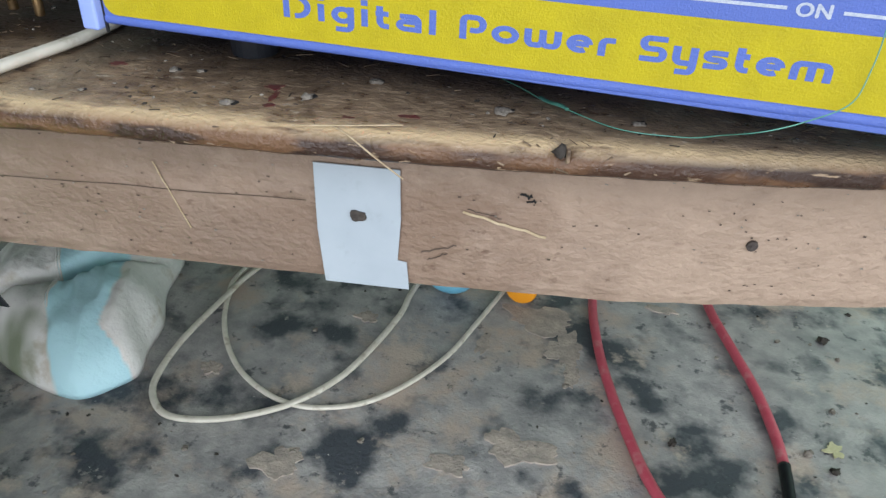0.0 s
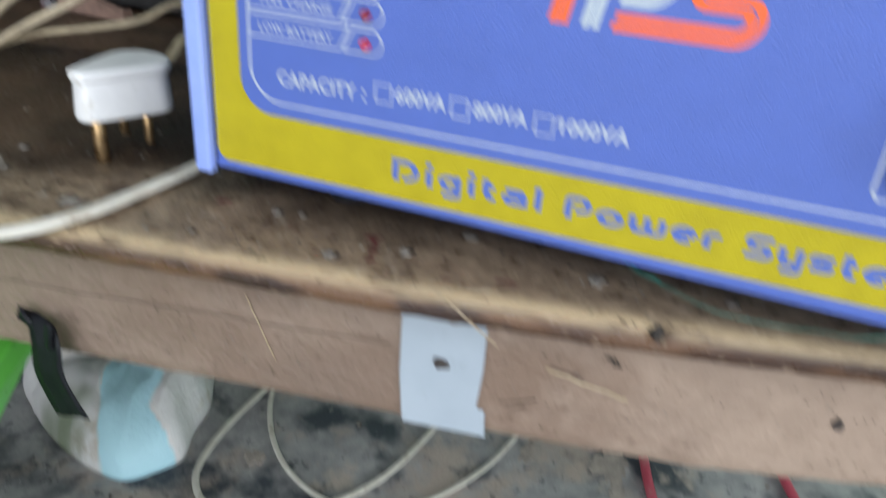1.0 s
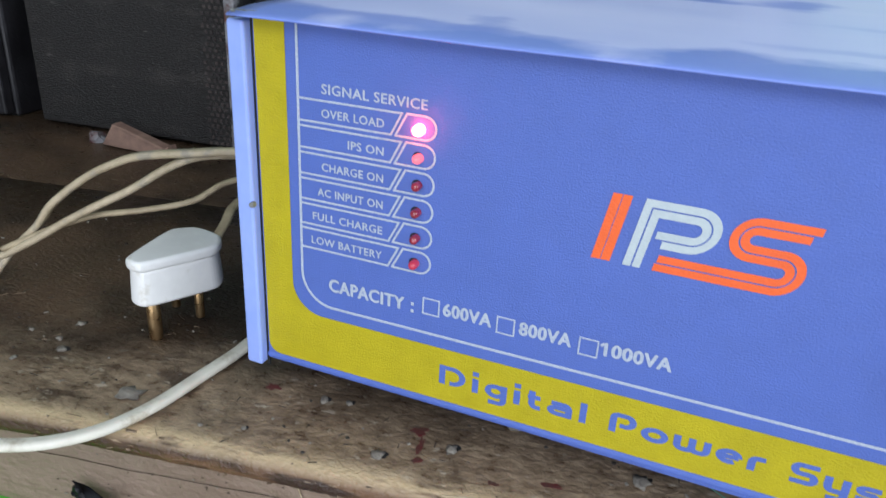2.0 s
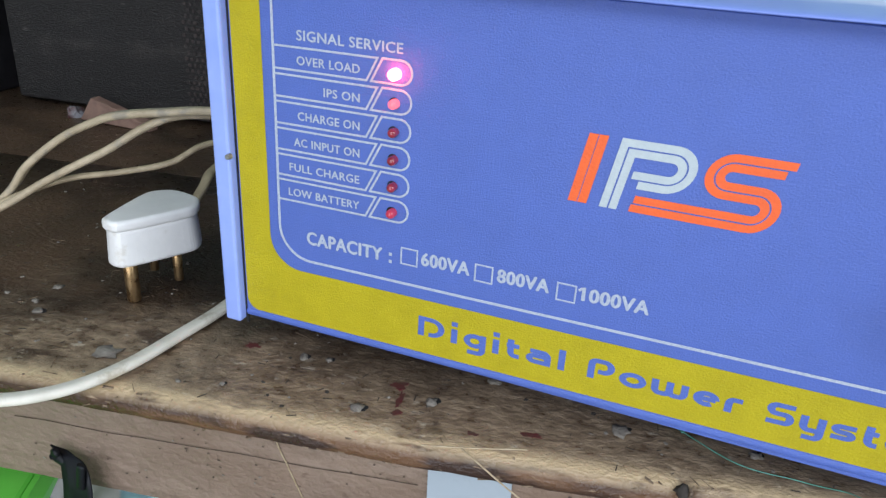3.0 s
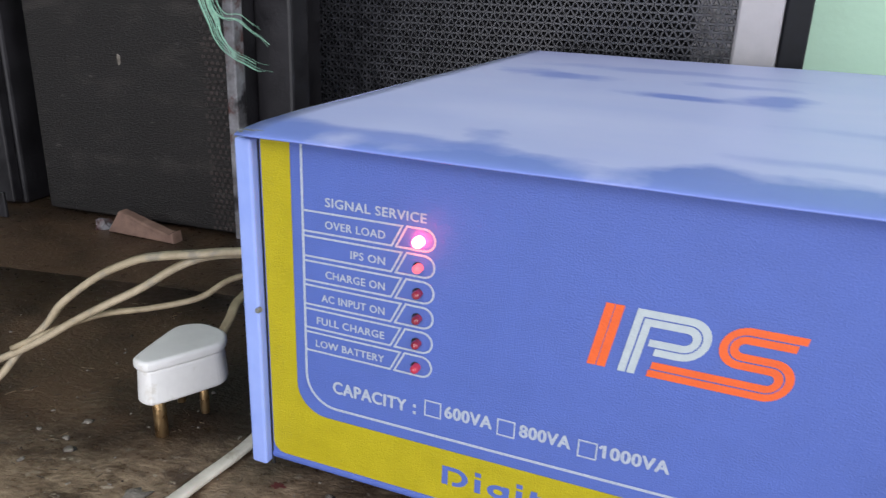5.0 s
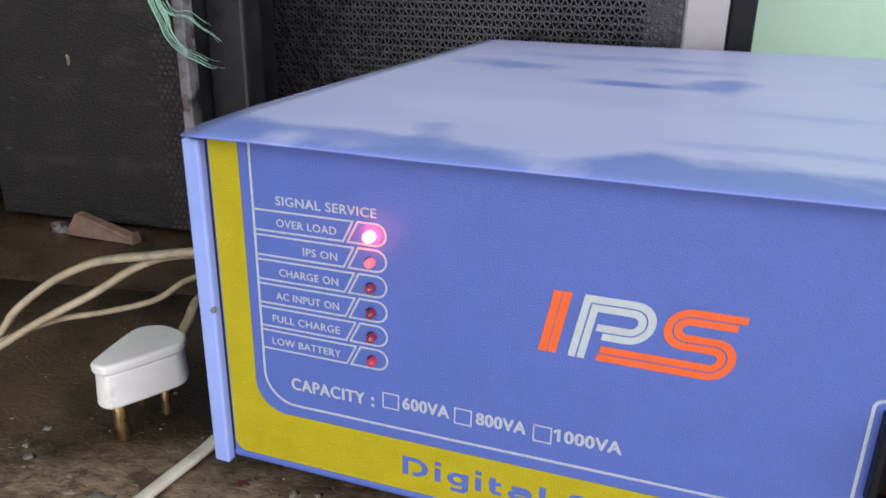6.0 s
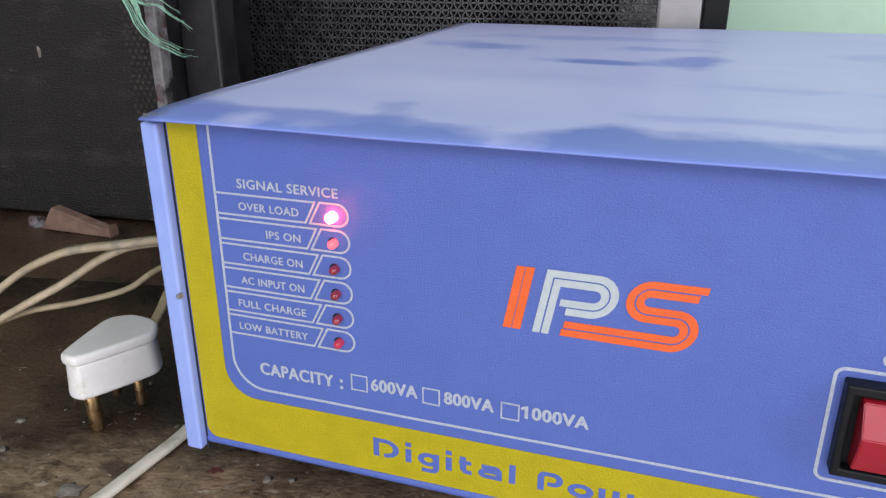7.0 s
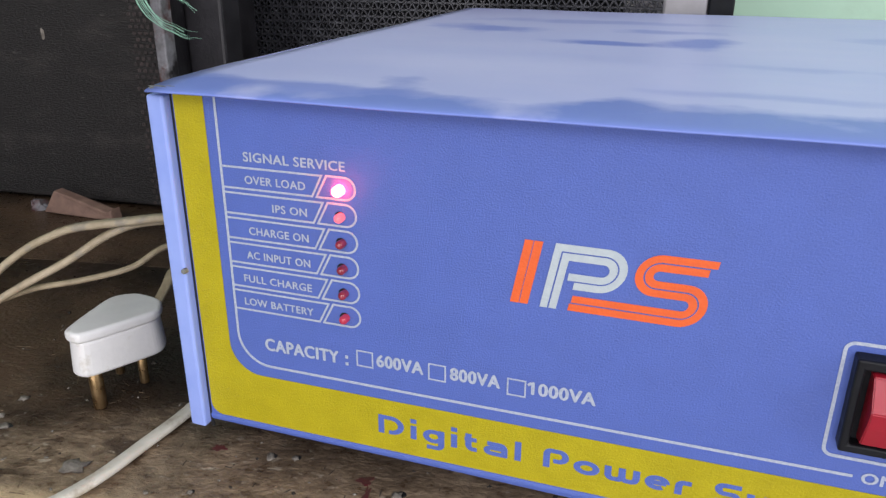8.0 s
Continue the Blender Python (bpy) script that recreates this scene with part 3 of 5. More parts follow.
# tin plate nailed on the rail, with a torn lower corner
# outline and nails placed to fit the camera's view, scaled out from its eye
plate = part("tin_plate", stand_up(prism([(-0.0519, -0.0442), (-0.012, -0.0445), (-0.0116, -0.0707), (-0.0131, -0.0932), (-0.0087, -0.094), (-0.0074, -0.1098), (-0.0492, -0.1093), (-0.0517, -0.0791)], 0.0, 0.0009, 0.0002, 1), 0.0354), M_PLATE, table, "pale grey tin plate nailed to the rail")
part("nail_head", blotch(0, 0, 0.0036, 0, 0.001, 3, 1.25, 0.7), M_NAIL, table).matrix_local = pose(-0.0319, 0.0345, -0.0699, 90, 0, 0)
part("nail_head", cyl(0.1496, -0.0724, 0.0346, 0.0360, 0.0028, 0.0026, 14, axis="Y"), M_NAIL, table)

# dents, splinters, crumbs and stains on the boards
for i, (x, y, r) in enumerate(((0.077, -0.019, 0.0032), (0.104, -0.001, 0.0036), (0.124, 0.027, 0.003), (0.185, 0.016, 0.0036), (0.047, 0.008, 0.0022),
                               (0.035, 0.005, 0.0026), (0.240, 0.022, 0.0028), (0.014, -0.03, 0.0016), (-0.108, -0.02, 0.003), (-0.12, 0.004, 0.0024))):
    q = on_table(x, y)
    b = pebble(q.x, q.y, TOP, r, 0.32, i + 3)
    part("splinter", b, M_CRUMB, table, smooth=True)
    part("nail_hole", blotch(q.x + r * 0.6, q.y + r * 0.45, r * 0.6, TOP - 0.0002, TOP + 0.0005, i + 1), M_DARK, table)
for i, (x, y, r, sx, sy) in enumerate(((0.086, 0.005, 0.0040, 1.0, 0.8), (0.0905, -0.005, 0.0022, 0.6, 2.6), (0.093, -0.014, 0.0022, 1.2, 0.8), (0.151, -0.003, 0.003, 1.5, 0.6),
                                       (0.007, 0.003, 0.0032, 1.1, 0.8), (0.128, -0.013, 0.0025, 1.2, 0.6))):
    q = on_table(x, y)
    part("red_stain", blotch(q.x, q.y, r * 0.85, TOP - 0.0002, TOP + 0.0003, i + 40, sx, sy, 60, 0.9), M_STAIN, table)
rnd = random.Random(4)
for i in range(46):
    x, y = rnd.uniform(-0.26, 0.03), rnd.uniform(-0.05, 0.10)
    q = on_table(x, y)
    if q.y > 0.012:
        part("crumb", pebble(q.x, q.y, TOP, 0.0006 + 0.0013 * rnd.random() ** 2, 0.55, i + 60), M_CRUMB if i % 3 else M_DIRT, table, smooth=True)
for i in range(40):
    x, y = rnd.uniform(0.02, 0.30), rnd.uniform(-0.04, 0.03)
    q = on_table(x, y)
    if q.y > 0.006:
        part("crumb", pebble(q.x, q.y, TOP, rnd.uniform(0.0004, 0.0011), 0.5, i + 120), M_CRUMB if i % 2 else M_DIRT, table)
litter = bmesh.new()
for i in range(260):
    x, y = rnd.uniform(-0.34, 0.33), rnd.uniform(-0.09, 0.14)
    q = on_table(x, y)
    if q.y > 0.008 and rnd.random() < (1.0 if x < 0 else 0.6):
        r = rnd.choice((0.0003, 0.0004, 0.0005, 0.0008))
        m = Matrix.Translation((q.x, q.y, TOP + r * 0.3)) @ Matrix.Rotation(rnd.uniform(0, 6), 4, "Z") @ Matrix.Diagonal((r * rnd.uniform(1, 3), r, r * 0.6, 1))
        bmesh.ops.create_icosphere(litter, subdivisions=1, radius=1.0, matrix=m)
tagged(part("fine_litter", litter, M_CRUMB, table), kind="stuff")
litter = bmesh.new()
for i in range(230):
    q = on_table(rnd.uniform(-0.2, 0.33), rnd.uniform(-0.07, 0.06))
    if q.y > 0.004:
        a, n = rnd.uniform(-0.5, 0.5) + rnd.choice((0, 0, 1.2)), 0.0006 + 0.005 * rnd.random() ** 2
        m = Matrix.Translation((q.x, q.y, TOP + 0.0001)) @ Matrix.Rotation(a, 4, "Z") @ Matrix.Diagonal((n, rnd.uniform(0.00015, 0.0004), 0.0003, 1))
        bmesh.ops.create_cube(litter, size=1.0, matrix=m)
tagged(part("scratch_layer", litter, M_DIRT, table), kind="stuff")
litter = bmesh.new()
for i in range(150):
    q = on_table(rnd.uniform(-0.2, 0.33), rnd.uniform(-0.07, 0.05))
    if q.y > 0.006:
        a, n = rnd.uniform(-1.2, 1.2), rnd.uniform(0.001, 0.009)
        m = Matrix.Translation((q.x, q.y, TOP + 0.0001)) @ Matrix.Rotation(a, 4, "Z") @ Matrix.Diagonal((n, rnd.uniform(0.00008, 0.00022), 0.0003, 1))
        bmesh.ops.create_cube(litter, size=1.0, matrix=m)
tagged(part("pale_scratch_layer", litter, M_FLAKE, table), kind="stuff")
q = on_table(-0.049, -0.034)
part("mortar_lump", pebble(q.x, q.y, TOP, 0.0062, 0.26, 9), M_CRUMB, table, "flat grey lump of mortar", smooth=True)
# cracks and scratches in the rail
# laid out for the camera's view, scaled out from its eye
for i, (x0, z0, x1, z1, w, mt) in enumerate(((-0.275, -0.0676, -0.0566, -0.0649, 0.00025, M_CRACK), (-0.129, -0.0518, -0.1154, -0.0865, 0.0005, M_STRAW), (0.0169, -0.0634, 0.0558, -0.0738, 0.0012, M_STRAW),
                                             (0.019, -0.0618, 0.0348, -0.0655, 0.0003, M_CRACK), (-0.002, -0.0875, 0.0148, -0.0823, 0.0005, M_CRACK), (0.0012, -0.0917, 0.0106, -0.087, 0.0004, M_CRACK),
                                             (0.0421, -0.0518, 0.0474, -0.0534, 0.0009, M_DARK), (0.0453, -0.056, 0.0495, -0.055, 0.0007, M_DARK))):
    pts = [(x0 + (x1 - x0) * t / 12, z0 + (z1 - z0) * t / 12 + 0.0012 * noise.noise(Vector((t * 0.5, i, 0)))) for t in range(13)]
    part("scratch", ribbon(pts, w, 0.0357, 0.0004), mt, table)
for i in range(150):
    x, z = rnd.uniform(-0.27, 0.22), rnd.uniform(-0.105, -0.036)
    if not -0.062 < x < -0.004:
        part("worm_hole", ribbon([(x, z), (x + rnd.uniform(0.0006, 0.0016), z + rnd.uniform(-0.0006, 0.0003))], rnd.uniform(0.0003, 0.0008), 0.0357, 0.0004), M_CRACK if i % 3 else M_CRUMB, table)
# the front of the table bows back towards its right end
for ob in table.children:
    bend = lambda x: 0.4 * x * x if x < 0.25 else 0.025 + 0.2 * (x - 0.25)
    if ob.location.length > 0.001:
        ob.location.y += bend(max(0.0, ob.location.x))
    else:
        for v in ob.data.vertices:
            if v.co.x > 0 and v.co.z > -0.12:
                v.co.y += bend(v.co.x) * min(1.0, max(0.0, (0.26 - v.co.y) / 0.2))

# ---------------------------------------------------------------- power inverter
W, D = 0.402, 0.428
inv = thing("power_inverter", "blue and yellow metal power inverter with lit red lights", "inverter")
body_bm = box(-0.002, 0.0035, 0.0080, -0.0008, D, 0.1625)
box(W + 0.0008, 0.0035, 0.0080, W + 0.002, D, 0.1625, bm=body_bm)
box(-0.0008, D - 0.0012, 0.0080, W + 0.0008, D, 0.1625, bm=body_bm)
box(-0.0008, 0.0035, 0.0080, W + 0.0008, D - 0.0012, 0.0092, bm=body_bm)
part("body", body_bm, M_BLUE, inv)
panel = part("front_panel", box(0.0075, 0.0, 0.0085, W - 0.0075, 0.0015, 0.1645, 0.0004, 1), M_BLUE, inv, "blue textured front panel with printed markings")
part("bottom_lip", box(0.0066, -0.0005, 0.0070, W - 0.0066, 0.0034, 0.0112, 0.0018, 4), M_BLUE, inv)
for x in (-0.0020, W - 0.0064):
    part("side_flange", box(x, -0.0042, 0.0046, x + 0.0084, 0.0033, 0.1636, 0.0013, 3), M_EDGE, inv, "pale blue folded metal edge")
for x in (0.007, W - 0.0074):
    part("seam", box(x - 0.0004, 0.0002, 0.003, x + 0.0008, 0.0012, 0.1642), M_DARK, inv)


def lid_mesh():
    """Folded sheet cover: flat top, rounded front lip."""
    bm = bmesh.new()
    prof = [(D + 0.004, 0.155), (D + 0.0045, 0.1665), (D + 0.003, 0.1680)] + [(D * (1 - t / 24) - 0.001, 0.1682 - 0.0003 * math.sin(math.pi * t / 24)) for t in range(24) if t < 23] + \
           [(0.0105, 0.16815), (0.0060, 0.1680), (0.0020, 0.1677), (-0.0030, 0.1674), (-0.0062, 0.1670), (-0.0082, 0.1665), (-0.0091, 0.1660), (-0.0088, 0.1655), (-0.0078, 0.1656), (-0.0050, 0.1660), (0.0, 0.1663), (0.006, 0.1666), (D - 0.002, 0.1666)]
    n = 40
    rows = []
    for i in range(n + 1):
        x = -0.0022 + (W + 0.0044) * i / n
        cut = [0.0042 * max(0.0, 1 - max(y, -0.003) / 0.05) * math.exp(-(i / 3.0) ** 2) for y, z in prof]      # the front corner is bent in, by an amount fitted to the camera's view
        rows.append([bm.verts.new((x + c, y, z + 0.0004 * noise.noise(Vector((x * 14, y * 8, 0))))) for c, (y, z) in zip(cut, prof)])
    for p, q in zip(rows, rows[1:]):
        for j in range(len(prof)):
            k = (j + 1) % len(prof)
            bm.faces.new((p[j], q[j], q[k], p[k]))
    bm.faces.new(rows[0])
    bm.faces.new(rows[-1][::-1])
    bmesh.ops.recalc_face_normals(bm, faces=bm.faces)
    return bm


lid = part("lid", lid_mesh(), M_LID, inv, "blue sheet-metal lid with smudges, its dust and sheen painted in", smooth=True)
for k, (x, y, r, sx) in enumerate(((0.0052, -0.0038, 0.0011, 3.2), (0.0105, -0.0030, 0.0006, 3.5), (0.0035, -0.0062, 0.0013, 1.0))):
    chip = blotch(x, y, r, 0.0, 0.0003, 5 + k, sx, 0.55, 24, 0.9)
    for v in chip.verts:
        v.co.z += 0.1671 + 0.15 * (v.co.y + 0.0038)
    part("worn_corner", chip, M_BARE, lid, "chipped bare metal")
part("rivet", cyl(0.0062, 0.0865, -0.0052, -0.0032, 0.0014, 0.0012, 12, axis="Y"), M_BARE, inv)
part("screw", cyl(0.3225, 0.0395, -0.002, 0.0, 0.003, 0.0028, 16, axis="Y"), M_NAIL, inv)
for x in (0.055, W - 0.055):
    for y in (0.042, D - 0.04):
        part("foot", cyl(x, y, TOP, 0.0082, 0.011, 0.0125, 20), M_RUBBER, inv, "dark rubber foot")

# yellow frame, one flat band with rounded inner and outer corners
out = [(0.0085, 0.1642), (0.0085, 0.0165)] + arc(0.0145, 0.0175, 0.006, 180, 270, 6) + arc(W - 0.0145, 0.0175, 0.006, 270, 360, 6) + [(W - 0.0085, 0.0165), (W - 0.0085, 0.1642)]
inn = [(W - 0.0228, 0.1642), (W - 0.0228, 0.052)] + arc(W - 0.0378, 0.0525, 0.015, 0, -90, 10) + arc(0.0378, 0.0525, 0.015, 270, 180, 10) + [(0.0228, 0.1642)]
part("yellow_band", stand_up(prism(out + inn, 0.0, 0.0002), -0.0001), M_YELLOW, inv, "yellow printed frame")

# white rule that runs round the panel, broken for the word ON
LW = 0.0011
rule = [(0.0283, 0.1642), (0.0282, 0.110), (0.0280, 0.0585)] + arc(0.0432, 0.0585, 0.0152, 180, 270, 10) + [(0.12, 0.0432), (0.20, 0.0434), (0.2795, 0.0436)]
part("white_rule", ribbon(rule, LW, -0.0001), M_WHITE, inv)
rule = [(0.2965, 0.0436), (0.33, 0.0434)] + arc(W - 0.0432, 0.0585, 0.0152, 270, 360, 10) + [(W - 0.0280, 0.11), (W - 0.0282, 0.1642)]
part("white_rule", ribbon(rule, LW, -0.0001), M_WHITE, inv)

def oval(cx, cz, rx, rz, a0, a1, n=12):
    return [(cx + rx * math.cos(radians(a0 + (a1 - a0) * i / n)), cz + rz * math.sin(radians(a0 + (a1 - a0) * i / n))) for i in range(n + 1)]


lettering("panel_text", "SIGNAL SERVICE", 0.0392, 0.1385, 0.0852, 0.1424, M_WHITE, inv, bold=0.026)
PITCH = 0.0112
for i, (word, x0) in enumerate((("OVER LOAD", 0.0390), ("IPS ON", 0.0510), ("CHARGE ON", 0.0388), ("AC INPUT ON", 0.0366), ("FULL CHARGE", 0.0340), ("LOW BATTERY", 0.0332))):
    dz = -PITCH * i
    lettering("panel_text", word, x0, 0.1290 + dz, 0.0672, 0.1324 + dz, M_WHITE, inv, bold=0.026)
    part("label_outline", ribbon([(0.0280, 0.1356 + dz), (0.0746, 0.1358 + dz), (0.0700, 0.1268 + dz), (0.0280, 0.1266 + dz)], 0.0008, -0.0001, 0.00024), M_WHITE, inv)
    cap = [(0.0720, 0.1268 + dz), (0.0768, 0.1360 + dz), (0.0845, 0.1360 + dz)] + arc(0.0845, 0.1314 + dz, 0.0046, 80, -80, 10) + [(0.0845, 0.1268 + dz)]
    part("light_outline", ribbon(cap, 0.0008, -0.0001, 0.00028, closed=True), M_WHITE, inv)
    # dark disc off to the left: socket hole and the lamp's painted shadow
    if i:
        part("light_hole", stand_up(prism(oval(0.0819, 0.1307 + dz, 0.0023, 0.0023, 0, 345, 23), 0.0, 0.0002), -0.0001), M_DARK, inv)
    led = bmesh.new()
    lr = 0.0019 if i else 0.0023
    prof = [(lr, -0.0002)] + [(lr * math.cos(radians(a)), -0.0026 - lr * math.sin(radians(a))) for a in (0, 20, 40, 60, 78)]
    rings = [[led.verts.new((0.0825 + r * math.cos(2 * math.pi * k / 18), y, 0.1308 + dz + r * math.sin(2 * math.pi * k / 18))) for k in range(18)] for r, y in prof]
    for p, q in zip(rings, rings[1:]):
        for k in range(18):
            led.faces.new((p[k], p[(k + 1) % 18], q[(k + 1) % 18], q[k]))
    led.faces.new(rings[-1])
    bmesh.ops.recalc_face_normals(led, faces=led.faces)
    part("indicator_light", led, (M_LEDON, M_LEDMID, M_LEDOFF, M_LEDOFF, M_LEDOFF, M_LEDLOW)[i], inv,
         ("bright pink-red lit indicator light", "dimly lit red indicator light", "unlit dark red indicator light")[min(i, 2)], smooth=True)

lettering("panel_text", "CAPACITY", 0.0415, 0.0518, 0.0782, 0.0577, M_WHITE, inv, bold=0.036)
for z in (0.0525, 0.0558):
    part("colon_dot", ribbon([(0.0812, z), (0.0826, z)], 0.0014, -0.0001), M_WHITE, inv)
for x0, t0, t1, word in ((0.0868, 0.0958, 0.1172, "600VA"), (0.1195, 0.1287, 0.1502, "800VA"), (0.1532, 0.1628, 0.1884, "1000VA")):
    part("tick_box", ribbon([(x0, 0.0528), (x0 + 0.0072, 0.0528), (x0 + 0.0072, 0.0600), (x0, 0.0600)], 0.0006, -0.0001, closed=True), M_WHITE, inv)
    lettering("panel_text", word, t0, 0.0537, t1, 0.0596, M_WHITE, inv, bold=0.036)


def glyph(ch):
    """Even-stroked rounded letters as centre lines: paths (closed or not) and width."""
    C, X, h, q = 0.0093, 0.0067, 0.0010, 0.0020
    if ch == "D":
        return [([(h, 0), (h, C)], 0), ([(h + 0.0004, C - h), (0.0052, C - h)] + oval(0.0052, C / 2, 0.0046, C / 2 - h, 90, -90) + [(0.0044, h)], 0)], 0.0109
    if ch == "i":
        return [([(0.0014, 0), (0.0014, X)], 0), ([(0.0014, X + 0.0013), (0.0014, X + 0.0034)], 0)], 0.0028
    if ch == "l":
        return [([(0.0014, 0), (0.0014, C)], 0)], 0.0028
    if ch == "t":
        return [([(0.0016, X + 0.0018), (0.0016, 0.0030)] + oval(0.0035, 0.0030, 0.0019, 0.0030 - h, 180, 270, 6) + [(0.0052, h)], 0), ([(0.0, X - h), (0.0050, X - h)], 0)], 0.0052
    if ch in "gy":
        w = 0.0086
        tail = [(w - h, X), (w - h, -0.0004)] + oval(w - h - q, -0.0004, q, 0.0018, 0, -90, 6) + [(0.0014, -0.0022)]
        if ch == "g":
            return [(oval(w / 2, X / 2, w / 2 - h, X / 2 - h, 0, 345, 20), 1), (tail, 0)], w
        return [([(h, X), (h, h + q)] + oval(h + q, h + q, q, q, 180, 270, 6) + [(w - h, h)], 0), (tail, 0)], w
    if ch == "a":
        w, b = 0.0092, X * 0.56
        return [([(0.0012, X - h), (w - h - q, X - h)] + oval(w - h - q, X - h - q, q, q, 90, 0, 6) + [(w - h, 0)], 0),
                ([(w - h, b), (0.0032, b)] + oval(0.0032, (b + h) / 2, 0.0032 - h, (b - h) / 2, 90, 270, 8) + [(w - h, h)], 0)], w
    if ch == "P":
        return [([(h, 0), (h, C - h - q)] + oval(h + q, C - h - q, q, q, 180, 90, 6) + [(0.0064, C - h)] + oval(0.0064, C - h - 0.0024, 0.0030, 0.0024, 90, -90) + [(0.0040, C - h - 0.0048)], 0)], 0.0105
    if ch == "o":
        return [(oval(0.0052, X / 2, 0.0052 - h, X / 2 - h, 0, 345, 22), 1)], 0.0104
    if ch == "w":
        u = 0.0070 - h
        return [([(k + h, X), (k + h, h + q)] + oval(k + h + q, h + q, q, q, 180, 270, 6) + oval(k + u - q + h, h + q, q, q, 270, 360, 6) + [(k + u + h, X)], 0) for k in (0.0, u)], 0.0140
    if ch == "e":
        return [([(0.0020, X / 2), (0.0094 - h, X / 2)], 0), (oval(0.0047, X / 2, 0.0047 - h, X / 2 - h, 0, 305, 18), 0)], 0.0094
    if ch == "r":
        return [([(h, 0), (h, X - h - q)] + oval(h + q, X - h - q, q, q, 180, 90, 6) + [(0.0060, X - h)], 0)], 0.0060
    if ch in "Ss":
        k, w = (C, 0.0100) if ch == "S" else (X, 0.0084)
        r = (k - 2 * h) / 4
        return [([(w, k - h), (0.0032, k - h)] + oval(0.0032, k - h - r, 0.0032 - h, r, 90, 270, 10) + [(w - 0.0032, k / 2)] + oval(w - 0.0032, h + r, 0.0032 - h, r, 90, -90, 10) + [(0, h)], 0)], w
    w = 0.0138
    return [([(h, 0), (h, X - h - q)] + oval(h + q, X - h - q, q, q, 180, 90, 6) + oval(w - h - q, X - h - q, q, q, 90, 0, 6) + [(w - h, 0)], 0), ([(w / 2, X - h), (w / 2, 0)], 0)], w


def round_word(word, x0, x1, z0):
    """Blue rounded print fitted between x0 and x1 on the baseline z0."""
    at, strokes = 0.0, []
    for ch in word:
        paths, w = glyph(ch)
        strokes += [([(at + x, z) for x, z in p], c) for p, c in paths]
        at += w + 0.0030
    f = (x1 - x0) / (at - 0.0030)
    bm = bmesh.new()
    for k, (p, c) in enumerate(strokes):
        ribbon([(x0 + x * f, z / 0.70) for x, z in p], 0.0027, -0.0002, 0.0002 + 0.00002 * (k % 3), bool(c), bm=bm)
    for v in bm.verts:
        v.co.z = z0 + v.co.z * 0.70
    return part("panel_text", bm, M_BLUE, inv)


for word, x0, x1 in (("Digital", 0.0962, 0.1602), ("Power", 0.1698, 0.2272), ("System", 0.2360, 0.2985)):
    round_word(word, x0, x1, 0.0205)
part("panel_text", ribbon([(0.1615, 0.0578), (0.1629, 0.0590)], 0.0011, -0.0001, 0.00025), M_WHITE, inv)
lettering("panel_text", "O", 0.2812, 0.1010, 0.2860, 0.1054, M_WHITE, inv, bold=0.036)
lettering("panel_text", "ON", 0.2822, 0.0414, 0.2932, 0.0458, M_WHITE, inv, bold=0.036)
lettering("panel_text", "OFF", 0.2850, 0.1015, 0.2985, 0.1055, M_WHITE, inv, bold=0.036)
part("text_bar", ribbon([(0.2875, 0.1105), (0.312, 0.1105)], 0.0045, -0.0001), M_WHITE, inv)

# striped mark: upright bar, looped white shape, orange serpentine
SH, ZR = 0.185, 0.094
S2 = 0.0028


def mark(name, path, width, material):
    return part(name, ribbon([(x + 0.0008, z) for x, z in path], width, -0.0001, shear=SH, zref=ZR), material, inv)


for u in (0.1536, 0.1572):
    mark("mark_stripe", [(u, 0.0940), (u, 0.1200)], 0.0033, M_ORANGE)
mark("mark_stripe", [(0.1649, 0.0938), (0.1649, 0.1186), (0.1825, 0.1186)] + arc(0.1825, 0.1113, 0.0073, 85, -90, 14) + [(0.1738, 0.1040)], S2, M_GREYPR)
mark("mark_stripe", [(0.1683, 0.0938), (0.1683, 0.1152), (0.1825, 0.1152)] + arc(0.1825, 0.1113, 0.0039, 85, -90, 12) + [(0.1710, 0.1074)], S2, M_GREYPR)
mark("mark_stripe", [(0.2200, 0.1191), (0.2020, 0.1191)] + arc(0.2020, 0.1124, 0.0067, 95, 270, 14) + [(0.2128, 0.1057)] + arc(0.2128, 0.1022, 0.0035, 85, -90, 12) + [(0.1745, 0.0987)], S2, M_ORANGE)
mark("mark_stripe", [(0.2178, 0.1157), (0.2020, 0.1157)] + arc(0.2020, 0.1124, 0.0033, 95, 270, 12) + [(0.2128, 0.1091)] + arc(0.2128, 0.1022, 0.0069, 85, -90, 14) + [(0.1740, 0.0953)], S2, M_ORANGE)

# rocker switch in a printed frame
fr = arc(0.2715, 0.0950, 0.003, 180, 90, 5) + arc(0.3085, 0.0950, 0.003, 90, 0, 5) + arc(0.3085, 0.0563, 0.003, 0, -90, 5) + arc(0.2715, 0.0563, 0.003, 270, 180, 5)
part("switch_outline", ribbon(fr, 0.0012, -0.0001, closed=True), M_WHITE, inv)
hs = bmesh.new()
ring = [[hs.verts.new((x, y, z)) for x, z in q] for q in (((0.2716, 0.0592), (0.3056, 0.0592), (0.3056, 0.0950), (0.2716, 0.0950)), ((0.2746, 0.0625), (0.3026, 0.0625), (0.3026, 0.0912), (0.2746, 0.0912))) for y in (0.0, -0.0062)]
for k in range(4):
    n = (k + 1) % 4
    hs.faces.new((ring[1][k], ring[1][n], ring[3][n], ring[3][k]))
    hs.faces.new((ring[0][k], ring[0][n], ring[1][n], ring[1][k]))
    hs.faces.new((ring[3][k], ring[3][n], ring[2][n], ring[2][k]))
